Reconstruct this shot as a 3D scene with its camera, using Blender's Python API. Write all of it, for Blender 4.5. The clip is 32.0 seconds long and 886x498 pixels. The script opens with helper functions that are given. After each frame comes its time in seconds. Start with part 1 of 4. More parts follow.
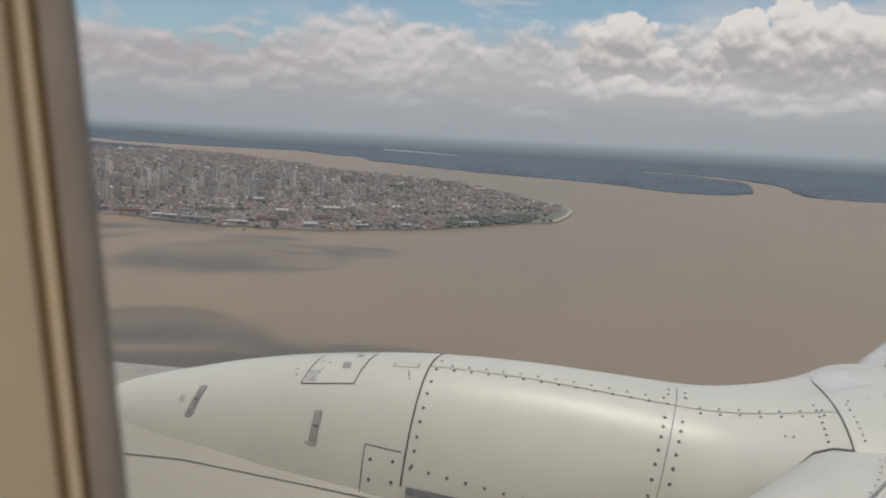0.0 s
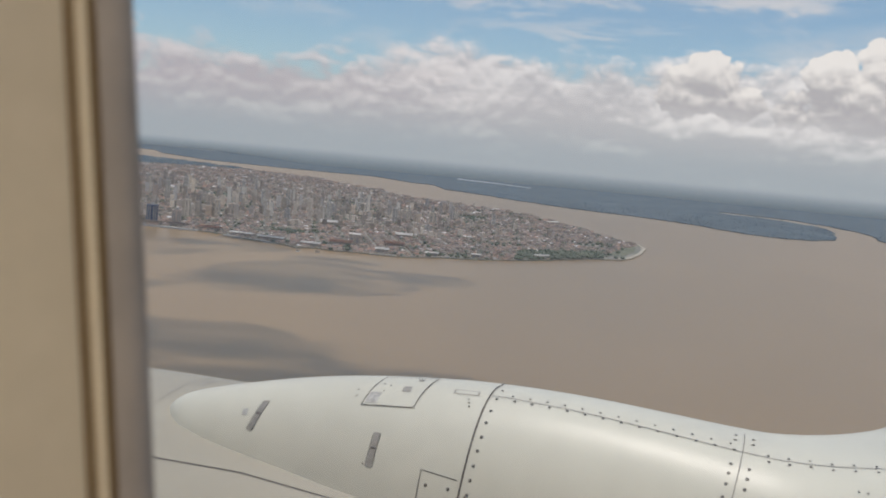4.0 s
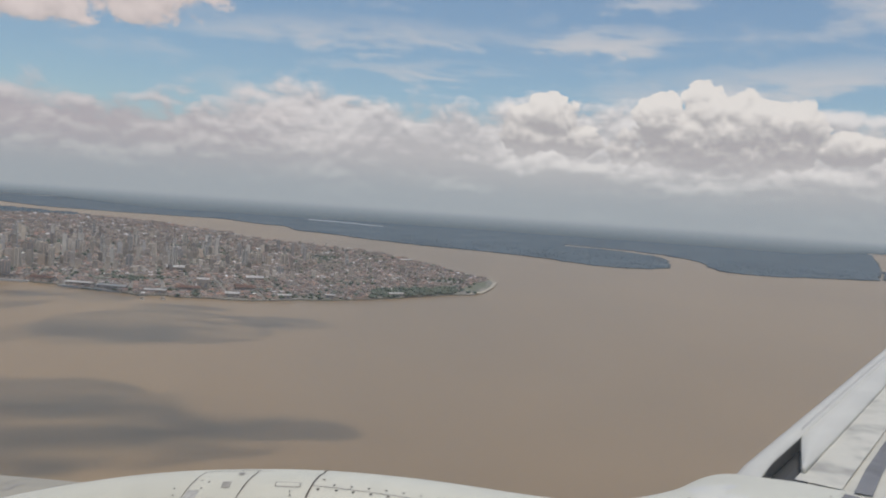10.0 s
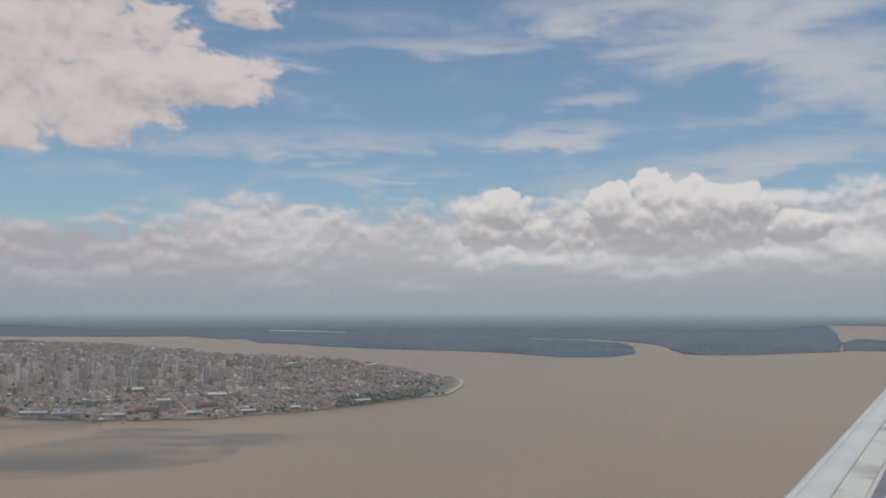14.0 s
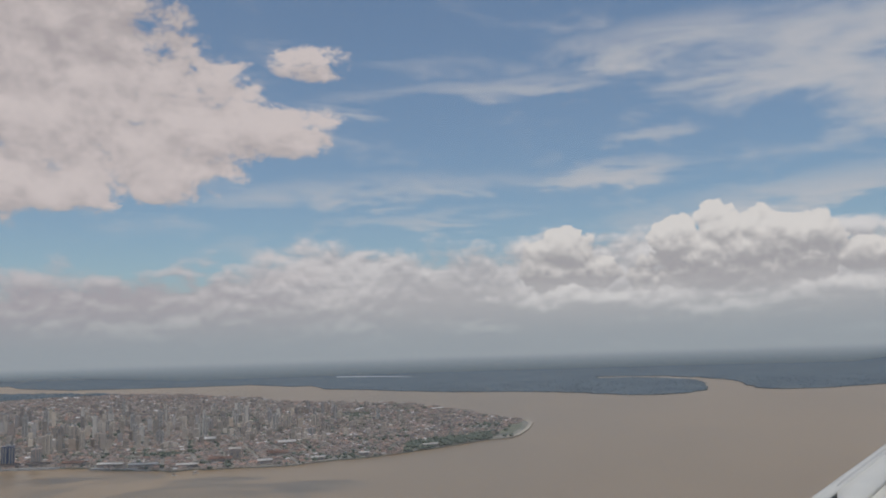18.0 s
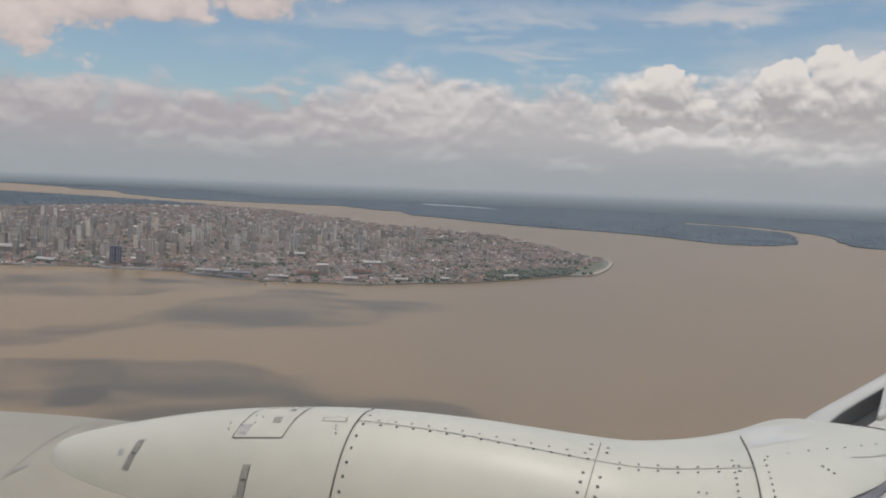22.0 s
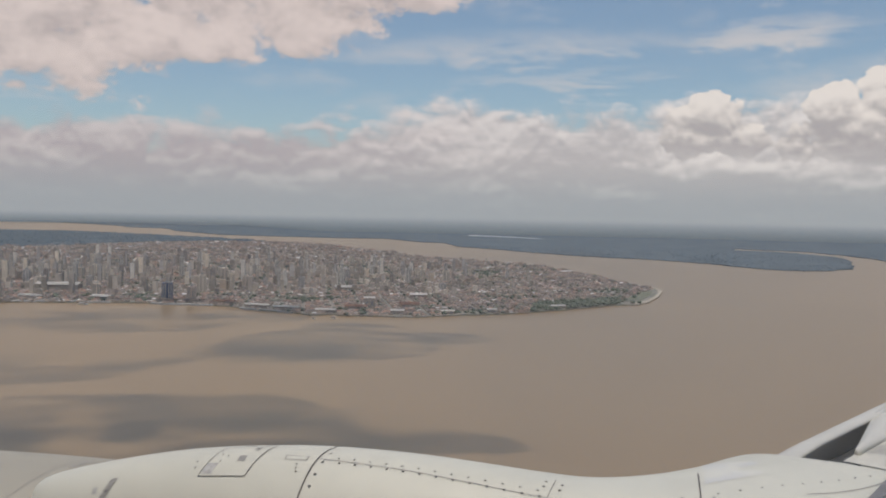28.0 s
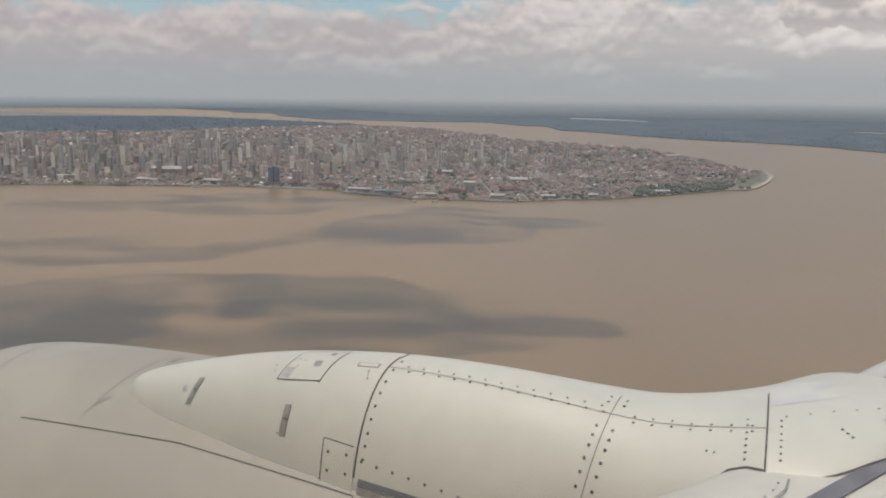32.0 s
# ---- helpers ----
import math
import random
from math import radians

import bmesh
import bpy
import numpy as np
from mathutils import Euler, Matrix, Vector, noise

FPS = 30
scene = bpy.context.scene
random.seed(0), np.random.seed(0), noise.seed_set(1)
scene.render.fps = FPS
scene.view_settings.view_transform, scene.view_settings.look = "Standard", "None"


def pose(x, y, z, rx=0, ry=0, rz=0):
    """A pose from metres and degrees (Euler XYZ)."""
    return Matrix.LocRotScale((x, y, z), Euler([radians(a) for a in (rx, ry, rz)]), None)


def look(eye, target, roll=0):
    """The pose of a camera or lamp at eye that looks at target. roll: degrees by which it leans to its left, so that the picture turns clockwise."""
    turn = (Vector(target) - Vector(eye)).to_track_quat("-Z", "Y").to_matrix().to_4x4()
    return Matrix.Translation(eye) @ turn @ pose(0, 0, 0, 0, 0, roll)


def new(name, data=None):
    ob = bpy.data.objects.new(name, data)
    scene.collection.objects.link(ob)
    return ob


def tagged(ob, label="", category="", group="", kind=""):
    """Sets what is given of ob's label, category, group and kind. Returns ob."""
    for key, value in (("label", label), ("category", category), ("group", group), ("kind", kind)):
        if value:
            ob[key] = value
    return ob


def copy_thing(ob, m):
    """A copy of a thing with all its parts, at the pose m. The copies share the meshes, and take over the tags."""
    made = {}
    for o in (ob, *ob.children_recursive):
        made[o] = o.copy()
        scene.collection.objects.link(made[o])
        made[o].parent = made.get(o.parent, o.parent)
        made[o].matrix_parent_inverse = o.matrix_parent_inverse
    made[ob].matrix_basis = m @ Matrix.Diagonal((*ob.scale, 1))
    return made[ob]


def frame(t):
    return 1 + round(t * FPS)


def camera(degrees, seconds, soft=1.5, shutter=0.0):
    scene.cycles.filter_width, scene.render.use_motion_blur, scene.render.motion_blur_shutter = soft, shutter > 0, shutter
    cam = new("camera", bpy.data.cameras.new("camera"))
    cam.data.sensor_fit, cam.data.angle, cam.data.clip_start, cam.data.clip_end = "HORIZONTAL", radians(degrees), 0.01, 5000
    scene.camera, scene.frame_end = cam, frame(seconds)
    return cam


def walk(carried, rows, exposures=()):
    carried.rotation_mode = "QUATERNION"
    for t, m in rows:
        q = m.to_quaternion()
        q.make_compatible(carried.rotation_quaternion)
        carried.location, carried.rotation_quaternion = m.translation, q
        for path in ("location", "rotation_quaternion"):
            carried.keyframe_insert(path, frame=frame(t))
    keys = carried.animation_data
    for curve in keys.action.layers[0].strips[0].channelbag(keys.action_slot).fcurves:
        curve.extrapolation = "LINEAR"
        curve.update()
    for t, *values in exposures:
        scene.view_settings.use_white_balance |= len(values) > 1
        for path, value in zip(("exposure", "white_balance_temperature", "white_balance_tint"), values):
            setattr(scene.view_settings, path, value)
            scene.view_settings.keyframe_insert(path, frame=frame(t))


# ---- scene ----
from mathutils.geometry import tessellate_polygon

# An airliner low over a wide brown river: the cabin window, the engine pylon and the wing root are at true size;
# the river, the city and the woods are laid out on a model scale so that the horizon lies within reach of the lens.
EYE = 60.0          # height of the window above the river
YAW = -10.0         # turn of the aircraft against the view axis
HALF = Vector((math.cos(radians(YAW)), math.sin(radians(YAW)), 0))   # the way aft along the fuselage

cam = camera(55.2, 32.0, soft=1.9)
cam.data.dof.use_dof, cam.data.dof.focus_distance, cam.data.dof.aperture_fstop = True, 40.0, 10.0
# seconds, shift along the fuselage, out towards the pane and up, and the three turns
ROWS = [
(0, -0.452, -0.011, -0.094, 82.36, -3.01, -1.05), (0.5, -0.455, -0.016, -0.068, 81.91, -2.28, 0.38), (1, -0.448, 0.003, -0.098, 82.12, -3.01, -0.89),
(1.5, -0.453, -0.017, -0.133, 82.96, -3.09, -0.06), (2, -0.448, 0.009, -0.139, 83.64, -3.51, 3.01), (2.5, -0.448, 0.008, -0.130, 83.89, -4.11, 4.00),
(4.5, -0.440, -0.009, -0.077, 84.10, -5.60, 4.05), (5, -0.448, -0.013, -0.031, 84.20, -5.20, 4.75), (5.5, -0.445, -0.010, 0.012, 84.89, -4.46, 1.95),
(6, -0.418, 0.001, 0.036, 88.17, -4.06, -4.15), (6.5, -0.398, 0.001, 0.030, 89.56, -4.38, -7.06), (7, -0.386, 0.000, 0.021, 90.41, -4.44, -7.87),
(7.5, -0.377, -0.001, 0.015, 90.72, -4.06, -7.88), (8, -0.369, -0.002, 0.009, 90.58, -4.08, -7.00), (8.5, -0.363, -0.004, 0.008, 89.39, -4.68, -6.26),
(9, -0.347, -0.003, 0.028, 88.64, -4.84, -6.15), (9.5, -0.331, -0.003, 0.053, 88.08, -4.71, -6.32), (10, -0.311, -0.001, 0.090, 87.46, -4.03, -6.04),
(10.5, -0.295, -0.002, 0.125, 86.89, -2.78, -5.79), (11, -0.278, -0.001, 0.174, 87.86, -0.61, -5.76),
(11.5, -0.266, 0.005, 0.244, 87.63, -0.55, -5.63), (12, -0.249, 0.010, 0.297, 87.11, -0.13, -5.28), (12.5, -0.235, 0.014, 0.329, 86.73, 0.01, -5.23),
(13, -0.225, 0.015, 0.326, 86.62, 0.19, -5.08), (13.5, -0.224, 0.011, 0.285, 89.75, 0.20, -6.42), (14, -0.229, -0.000, 0.203, 94.32, -0.05, -8.59),
(14.5, -0.226, 0.003, 0.161, 93.17, -2.40, -8.62), (16.5, -0.188, -0.005, -0.115, 90.81, -3.26, -8.15),
(17, -0.176, -0.002, -0.149, 91.72, -3.75, -8.29), (17.5, -0.170, -0.006, -0.201, 95.06, -0.85, -7.80),
(18, -0.158, -0.007, -0.225, 97.21, 1.75, -4.21), (18.5, -0.153, -0.003, -0.189, 95.16, -0.16, -3.53),
(19, -0.153, -0.003, -0.161, 93.05, -2.27, -3.51), (19.5, -0.123, -0.014, -0.189, 87.39, -1.55, -2.32),
(20, -0.110, -0.014, -0.173, 85.20, -0.21, -1.09), (20.5, -0.098, -0.014, -0.155, 86.09, -2.27, -0.01),
(21, -0.075, -0.009, -0.123, 86.19, -2.35, 0.81), (21.5, -0.045, -0.003, -0.084, 86.03, -2.07, 1.55), (22, -0.010, 0.002, -0.058, 85.86, -2.30, 1.60),
(22.5, 0.028, 0.004, -0.057, 85.98, -2.44, 1.92), (23, 0.062, 0.006, -0.061, 86.27, -2.10, 2.18), (23.5, 0.090, 0.006, -0.073, 86.77, -2.03, 2.19),
(24, 0.114, 0.004, -0.090, 87.09, -1.93, 2.24), (24.5, 0.141, 0.005, -0.097, 87.61, -1.69, 2.23), (25, 0.168, 0.007, -0.089, 88.02, -1.65, 2.26),
(25.5, 0.195, 0.010, -0.077, 88.27, -1.53, 2.50), (27.5, 0.319, 0.027, -0.013, 87.98, -1.04, 4.12), (28, 0.347, 0.027, -0.013, 87.89, -1.10, 4.67),
(28.5, 0.377, 0.029, -0.012, 87.69, -1.21, 5.23), (29, 0.427, 0.044, 0.010, 83.88, -0.88, 6.85), (29.5, 0.447, 0.055, 0.039, 79.62, -0.29, 7.36),
(30, 0.449, 0.064, 0.063, 78.56, 0.95, 7.94), (30.5, 0.451, 0.076, 0.088, 79.36, 1.42, 8.93), (31, 0.451, 0.085, 0.100, 78.80, 0.91, 10.66),
(31.5, 0.452, 0.097, 0.112, 79.86, 0.84, 10.57), (32, 0.453, 0.099, 0.101, 79.98, -0.60, 11.42)
]
OUT = Vector((-HALF.y, HALF.x, 0))
walk(cam, [(t, pose(*(HALF * d + OUT * o + Vector((0, 0, EYE + u))), rx, ry, rz)) for t, d, o, u, rx, ry, rz in ROWS],
     exposures=[(0.0, -0.05, 6750, 13.0), (1.0, 0.08, 6700, 13.0), (5.2, 0.14, 6650, 12.5), (6.5, -0.02, 6650, 12.5), (13.2, 0.08, 6650, 13.5), (14.0, -0.08, 6500, 12.5),
                (17.0, -0.13, 6550, 13.0), (18.5, -0.2, 6550, 13.0), (19.2, -0.08, 6600, 13.0), (19.8, 0.08, 6800, 14.0), (21.0, -0.03, 6800, 14.0), (24.0, 0.0, 6750, 14.5), (28.0, 0.0, 6900, 15.0), (32.0, 0.1, 7000, 14.5)])

# ---------------------------------------------------------------- light
SUN_AZ, SUN_EL = 168.0, 77.0
sun = new("sun", bpy.data.lights.new("sun", "SUN"))
sun.data.energy, sun.data.angle, sun.data.color = 2.4, radians(0.6), (1.0, 0.95, 0.88)
to_sun = Vector((math.sin(radians(SUN_AZ)) * math.cos(radians(SUN_EL)), math.cos(radians(SUN_AZ)) * math.cos(radians(SUN_EL)), math.sin(radians(SUN_EL))))
sun.matrix_world = look((0, 0, 200), Vector((0, 0, 200)) - to_sun)


class Graph:
    """Short calls for node trees."""

    def __init__(self, tree):
        self.tree, self.nodes = tree, tree.nodes

    def node(self, kind, values=(), **props):
        n = self.nodes.new(kind)
        for k, v in props.items():
            setattr(n, k, v)
        for k, v in dict(values).items():
            if hasattr(v, "links"):
                self.tree.links.new(v, n.inputs[k])
            else:
                n.inputs[k].default_value = v
        return n

    def math(self, op, a, b=0.0, c=0.0, clamp=False):
        return self.node("ShaderNodeMath", {0: a, 1: b, 2: c}, operation=op, use_clamp=clamp).outputs[0]

    def noise(self, vec, scale, detail=4.0, rough=0.55, distort=0.0, dims="3D"):
        return self.node("ShaderNodeTexNoise", {"Vector": vec, "Scale": scale, "Detail": detail, "Roughness": rough, "Distortion": distort}, noise_dimensions=dims).outputs["Fac"]

    def step(self, x, lo, hi, a=0.0, b=1.0, smooth=True):
        n = self.node("ShaderNodeMapRange", {0: x, 1: lo, 2: hi, 3: a, 4: b}, interpolation_type="SMOOTHSTEP" if smooth else "LINEAR")
        return n.outputs[0]

    def mix(self, fac, a, b, blend="MIX"):
        n = self.node("ShaderNodeMix", data_type="RGBA", blend_type=blend)
        for i, v in ((0, fac), (6, a), (7, b)):
            if hasattr(v, "links"):
                self.tree.links.new(v, n.inputs[i])
            else:
                n.inputs[i].default_value = v if i == 0 else (*v, 1.0)
        return n.outputs[2]

    def xyz(self, x, y, z):
        return self.node("ShaderNodeCombineXYZ", {0: x, 1: y, 2: z}).outputs[0]


world = bpy.data.worlds.new("sky")
scene.world = world
world.use_nodes = True
g = Graph(world.node_tree)
g.nodes.clear()
sky = g.node("ShaderNodeTexSky", sky_type="NISHITA", sun_disc=False, sun_elevation=radians(SUN_EL), sun_rotation=radians(SUN_AZ),
             air_density=1.0, dust_density=1.2, ozone_density=1.4)
coord = g.node("ShaderNodeTexCoord").outputs["Generated"]
sep = g.node("ShaderNodeSeparateXYZ", {0: coord})
X, Y, Z = sep.outputs
az = g.math("MULTIPLY", g.math("ARCTAN2", X, Y), 57.2958)
el = g.math("MULTIPLY", g.math("ARCSINE", Z), 57.2958)
blue = g.node("ShaderNodeVectorMath", {0: sky.outputs[0], 3: 0.105}, operation="SCALE").outputs[0]
blue = g.node("ShaderNodeVectorMath", {0: blue, 1: (0.90, 1.03, 1.04)}, operation="MULTIPLY").outputs[0]
# the clouds are laid out in degrees of azimuth and elevation: (azimuth, elevation, half width, half height, weight)
CUMULUS = [(19.9, 7.2, 1.7, 1.4, 1.1), (22.7, 7.9, 1.5, 1.5, 1.1), (25.4, 7.5, 1.9, 1.5, 1.1), (27.9, 6.9, 1.9, 1.5, 1.1), (24.0, 5.7, 5.6, 2.0, 1.2), (31.4, 5.4, 2.2, 1.1, 1.0),
           (12.4, 6.9, 2.3, 1.4, 1.05), (11.4, 5.4, 2.2, 1.3, 0.9), (14.6, 5.2, 1.8, 1.2, 0.9), (17.8, 4.6, 1.3, 1.0, 0.8)]
NEAR_CLOUD = [(-21.0, 18.0, 8.5, 6.5, 1.2), (-12.0, 15.6, 4.6, 3.4, 1.1), (-6.6, 15.2, 3.8, 1.7, 1.0), (-14.0, 12.6, 4.5, 2.0, 1.0), (-22.0, 12.0, 5.5, 2.6, 1.0), (-31.0, 13.0, 9.0, 5.0, 1.2), (-4.6, 19.6, 2.6, 1.2, 0.8)]
HIGH_VEIL = [(6.5, 17.8, 8.5, 0.9, 1.0), (20.0, 19.6, 7.0, 1.3, 1.2), (29.0, 17.6, 8.0, 2.4, 1.3), (34.0, 13.6, 4.0, 3.0, 1.3), (15.6, 11.9, 4.2, 0.5, 1.3), (19.5, 13.8, 2.6, 0.5, 1.0), (-1.0, 12.0, 9.0, 1.0, 0.6),
             (29.0, 8.8, 9.0, 0.9, 1.3), (-6.2, 7.0, 3.4, 0.6, 1.2), (3.0, 9.6, 7.0, 0.6, 0.7)]


def blobs(table, a, e):
    """The highest of several soft mounds at azimuth a and elevation e."""
    best = None
    for x, y, rx, ry, w in table:
        dx = g.math("MULTIPLY", g.math("SUBTRACT", a, x), 1.0 / rx)
        dy = g.math("MULTIPLY", g.math("SUBTRACT", e, y), 1.0 / ry)
        d = g.math("SUBTRACT", w, g.math("ADD", g.math("MULTIPLY", dx, dx), g.math("MULTIPLY", dy, dy)))
        best = d if best is None else g.math("MAXIMUM", best, d)
    return g.math("MAXIMUM", best, -1.5)


def billow(a, e, size, stretch=1.25, seed=0.0, levels=3):
    """Rounded heaps at three sizes, as on the top of a cumulus."""
    p = g.xyz(g.math("ADD", a, seed * 7.0), g.math("MULTIPLY", e, stretch), 0.0)
    n = g.node("ShaderNodeTexNoise", {"Vector": p, "Scale": 0.9 / size, "Detail": 3.0, "Roughness": 0.6}, noise_dimensions="2D")
    warp = g.node("ShaderNodeVectorMath", {0: n.outputs["Color"], 1: (0.5, 0.5, 0.5)}, operation="SUBTRACT").outputs[0]
    warp = g.node("ShaderNodeVectorMath", {0: warp, 3: 0.9 * size}, operation="SCALE").outputs[0]
    q0 = g.node("ShaderNodeVectorMath", {0: p, 1: warp}, operation="ADD").outputs[0]
    total = None
    for k, w in ((1.0, 0.6), (2.4, 0.3), (5.6, 0.13))[:levels]:
        v = g.node("ShaderNodeTexVoronoi", {"Vector": q0, "Scale": k / size}, feature="F1", voronoi_dimensions="2D").outputs["Distance"]
        v = g.math("POWER", v, 1.5)
        h = g.math("MULTIPLY", g.math("SUBTRACT", 0.75, v), w)
        total = h if total is None else g.math("ADD", total, h)
    return total


def heap(a, e):
    """Density of the cumulus towers that stand in the bank."""
    return g.math("ADD", g.math("MULTIPLY", blobs(CUMULUS, a, e), 0.75), g.math("MULTIPLY", billow(a, e, 1.8), 1.05))


def near(a, e):
    return g.math("ADD", g.math("MULTIPLY", blobs(NEAR_CLOUD, a, e), 0.8), g.math("ADD", g.math("MULTIPLY", billow(a, e, 3.0, 1.4, 9.0, 3), 1.1), g.math("MULTIPLY", g.math("SUBTRACT", g.noise(g.xyz(g.math("MULTIPLY", a, 0.6), e, 0.0), 0.5, 7, 0.66, 0.2, dims="2D"), 0.5), 2.6)))


# thin veils high up, drawn out along the wind
streak = g.noise(g.xyz(g.math("ADD", g.math("MULTIPLY", az, 0.35), g.math("MULTIPLY", el, 0.25)), g.math("MULTIPLY", el, 1.3), 3.0), 0.3, 7, 0.62, 0.25, dims="2D")
drift = g.noise(g.xyz(g.math("MULTIPLY", az, 0.5), el, 6.0), 0.3, 4, 0.6, dims="2D")
wisp_az = g.math("MULTIPLY_ADD", g.math("SUBTRACT", drift, 0.5), 9.0, az)
wisp_el = g.math("MULTIPLY_ADD", g.math("SUBTRACT", streak, 0.5), 5.0, g.math("SUBTRACT", el, g.math("MULTIPLY", g.math("SUBTRACT", az, 15.0), 0.05)))
veil = g.math("ADD", g.math("MULTIPLY", blobs(HIGH_VEIL, wisp_az, wisp_el), 0.13), streak)
col = g.mix(g.math("MULTIPLY", g.step(veil, 0.30, 0.85), 0.8), blue, (0.60, 0.60, 0.605))
# the long soft bank over the horizon: lumps lit from above over flat grey layers
grain = g.noise(g.xyz(az, el, 0.0), 1.6, 5, 0.6, dims="2D")
layer = g.noise(g.xyz(g.math("MULTIPLY", az, 0.22), g.math("SUBTRACT", el, g.math("MULTIPLY", az, 0.02)), 2.0), 0.5, 5, 0.55, 0.0, dims="2D")


def lumps(e):
    broad = g.noise(g.xyz(g.math("MULTIPLY", az, 0.6), g.math("MULTIPLY", e, 1.25), 5.0), 0.36, 7, 0.58, 0.0, dims="2D")
    return g.math("ADD", g.math("MULTIPLY", broad, 1.35), g.math("MULTIPLY", billow(az, e, 2.3, 1.4, 3.0, 3), 0.8))


lump, lump_up = lumps(el), lumps(g.math("ADD", el, 0.5))
top = g.math("MULTIPLY_ADD", g.math("SUBTRACT", g.noise(g.xyz(az, 0.0, 4.0), 0.07, 2), 0.5), 2.4, g.step(az, -14.0, -6.0, 5.7, 7.5))
bank = g.math("ADD", g.math("MULTIPLY", g.math("SUBTRACT", top, el), 0.45), g.math("ADD", g.math("SUBTRACT", layer, 0.5), g.math("MULTIPLY", g.math("SUBTRACT", lump, 1.03), 1.2)))
side = g.step(az, -28.0, 14.0)
body_col = g.mix(side, (0.40, 0.375, 0.405), (0.47, 0.468, 0.485))
crest_col = g.mix(side, (0.575, 0.55, 0.56), (0.745, 0.735, 0.725))
crest = g.math("ADD", g.math("MULTIPLY", g.math("SUBTRACT", lump, lump_up), 0.95), g.math("ADD", g.math("MULTIPLY", g.math("SUBTRACT", layer, 0.5), 1.3), g.math("MULTIPLY_ADD", el, 0.07, g.math("MULTIPLY_ADD", g.math("SUBTRACT", grain, 0.5), 0.25, -0.05))))
col = g.mix(g.math("MULTIPLY", g.step(bank, -0.3, 0.5), 0.93), col, g.mix(g.step(crest, -0.05, 0.8), body_col, crest_col))
# the towers of cumulus, lit from above
d0, d1 = heap(az, el), heap(az, g.math("ADD", el, 0.55))
lit = g.math("ADD", g.math("MULTIPLY", g.math("SUBTRACT", d0, d1), 0.7), g.math("MULTIPLY_ADD", g.math("SUBTRACT", el, 6.2), 0.12, 0.42))
lit = g.math("ADD", lit, g.math("MULTIPLY", g.math("SUBTRACT", grain, 0.5), 0.3))
bank_col = g.mix(g.step(lit, 0.14, 0.92), (0.40, 0.40, 0.415), (0.76, 0.745, 0.715))
col = g.mix(g.math("MULTIPLY", g.step(d0, 0.42, 0.55), g.step(el, 2.8, 5.4, 0.1, 0.97)), col, bank_col)
# the nearer cloud overhead
n0, n1 = near(az, el), near(az, g.math("ADD", el, 1.3))
lit = g.math("ADD", g.math("MULTIPLY", g.math("SUBTRACT", n0, n1), 0.35), g.math("ADD", 0.62, g.math("MULTIPLY", g.math("SUBTRACT", grain, 0.5), 0.22)))
lit = g.math("SUBTRACT", lit, g.math("MULTIPLY", g.step(el, 16.0, 24.0), 0.4))
near_col = g.mix(g.step(lit, 0.1, 0.9), (0.46, 0.415, 0.41), (0.70, 0.63, 0.605))
col = g.mix(g.math("MULTIPLY", g.step(n0, 0.15, 0.8), 0.95), col, near_col)
# haze over the far shore
haze = g.step(el, 4.4, 0.6)
col = g.mix(g.math("MULTIPLY", haze, 0.9), col, (0.325, 0.38, 0.415))
out = g.node("ShaderNodeOutputWorld")
bg = g.node("ShaderNodeBackground", {0: col, 1: 1.0})
g.tree.links.new(bg.outputs[0], out.inputs[0])

# unseen fill lamp added below the ceiling to brighten the window surround
lamp = new("trim_fill", bpy.data.lights.new("trim_fill", "AREA"))
lamp.data.shape, lamp.data.size, lamp.data.size_y, lamp.data.energy, lamp.data.color = "RECTANGLE", 1.6, 0.3, 19.0, (1.0, 0.93, 0.82)
lamp.matrix_world = pose(0, 0, EYE, 0, 0, YAW) @ look((0.0, -0.7, 0.63), (0.0, -0.3, 0.0))

# ---------------------------------------------------------------- materials
def material(name, color, rough=0.6, metal=0.0, second=None, scale=1.0, detail=5.0, bump=0.0, bump_scale=None, spec=0.5, island=0.0, obj_rand=0.0, fine=0.0, lo=0.35, hi=0.65):
    """Two colours broken up by noise at two scales, with relief; island and obj_rand vary the value piece by piece."""
    m = bpy.data.materials.new(name)
    m.use_nodes = True
    q = Graph(m.node_tree)
    bsdf = q.nodes["Principled BSDF"]
    tc = q.node("ShaderNodeTexCoord").outputs["Object"]
    n1 = q.noise(tc, scale, detail)
    c = q.mix(q.step(n1, lo, hi), color, second or color)
    if fine:
        n2 = q.noise(tc, scale * 9.0, 4)
        v = q.step(n2, 0.3, 0.7, 1.0 - fine, 1.0 + fine, smooth=False)
        c = q.node("ShaderNodeVectorMath", {0: c, 3: v}, operation="SCALE").outputs[0]
    for amount, socket in ((island, "island"), (obj_rand, "object")):
        if amount:
            r = q.node("ShaderNodeNewGeometry").outputs["Random Per Island"] if socket == "island" else q.node("ShaderNodeObjectInfo").outputs["Random"]
            v = q.step(r, 0, 1, 1.0 - amount, 1.0 + amount, smooth=False)
            c = q.node("ShaderNodeVectorMath", {0: c, 3: v}, operation="SCALE").outputs[0]
    q.tree.links.new(c, bsdf.inputs["Base Color"])
    bsdf.inputs["Roughness"].default_value, bsdf.inputs["Metallic"].default_value = rough, metal
    bsdf.inputs["Specular IOR Level"].default_value = spec
    if bump:
        b = q.node("ShaderNodeBump", {"Strength": 1.0, "Distance": bump, "Height": q.noise(tc, bump_scale or scale * 6, 5)})
        q.tree.links.new(b.outputs[0], bsdf.inputs["Normal"])
    return m


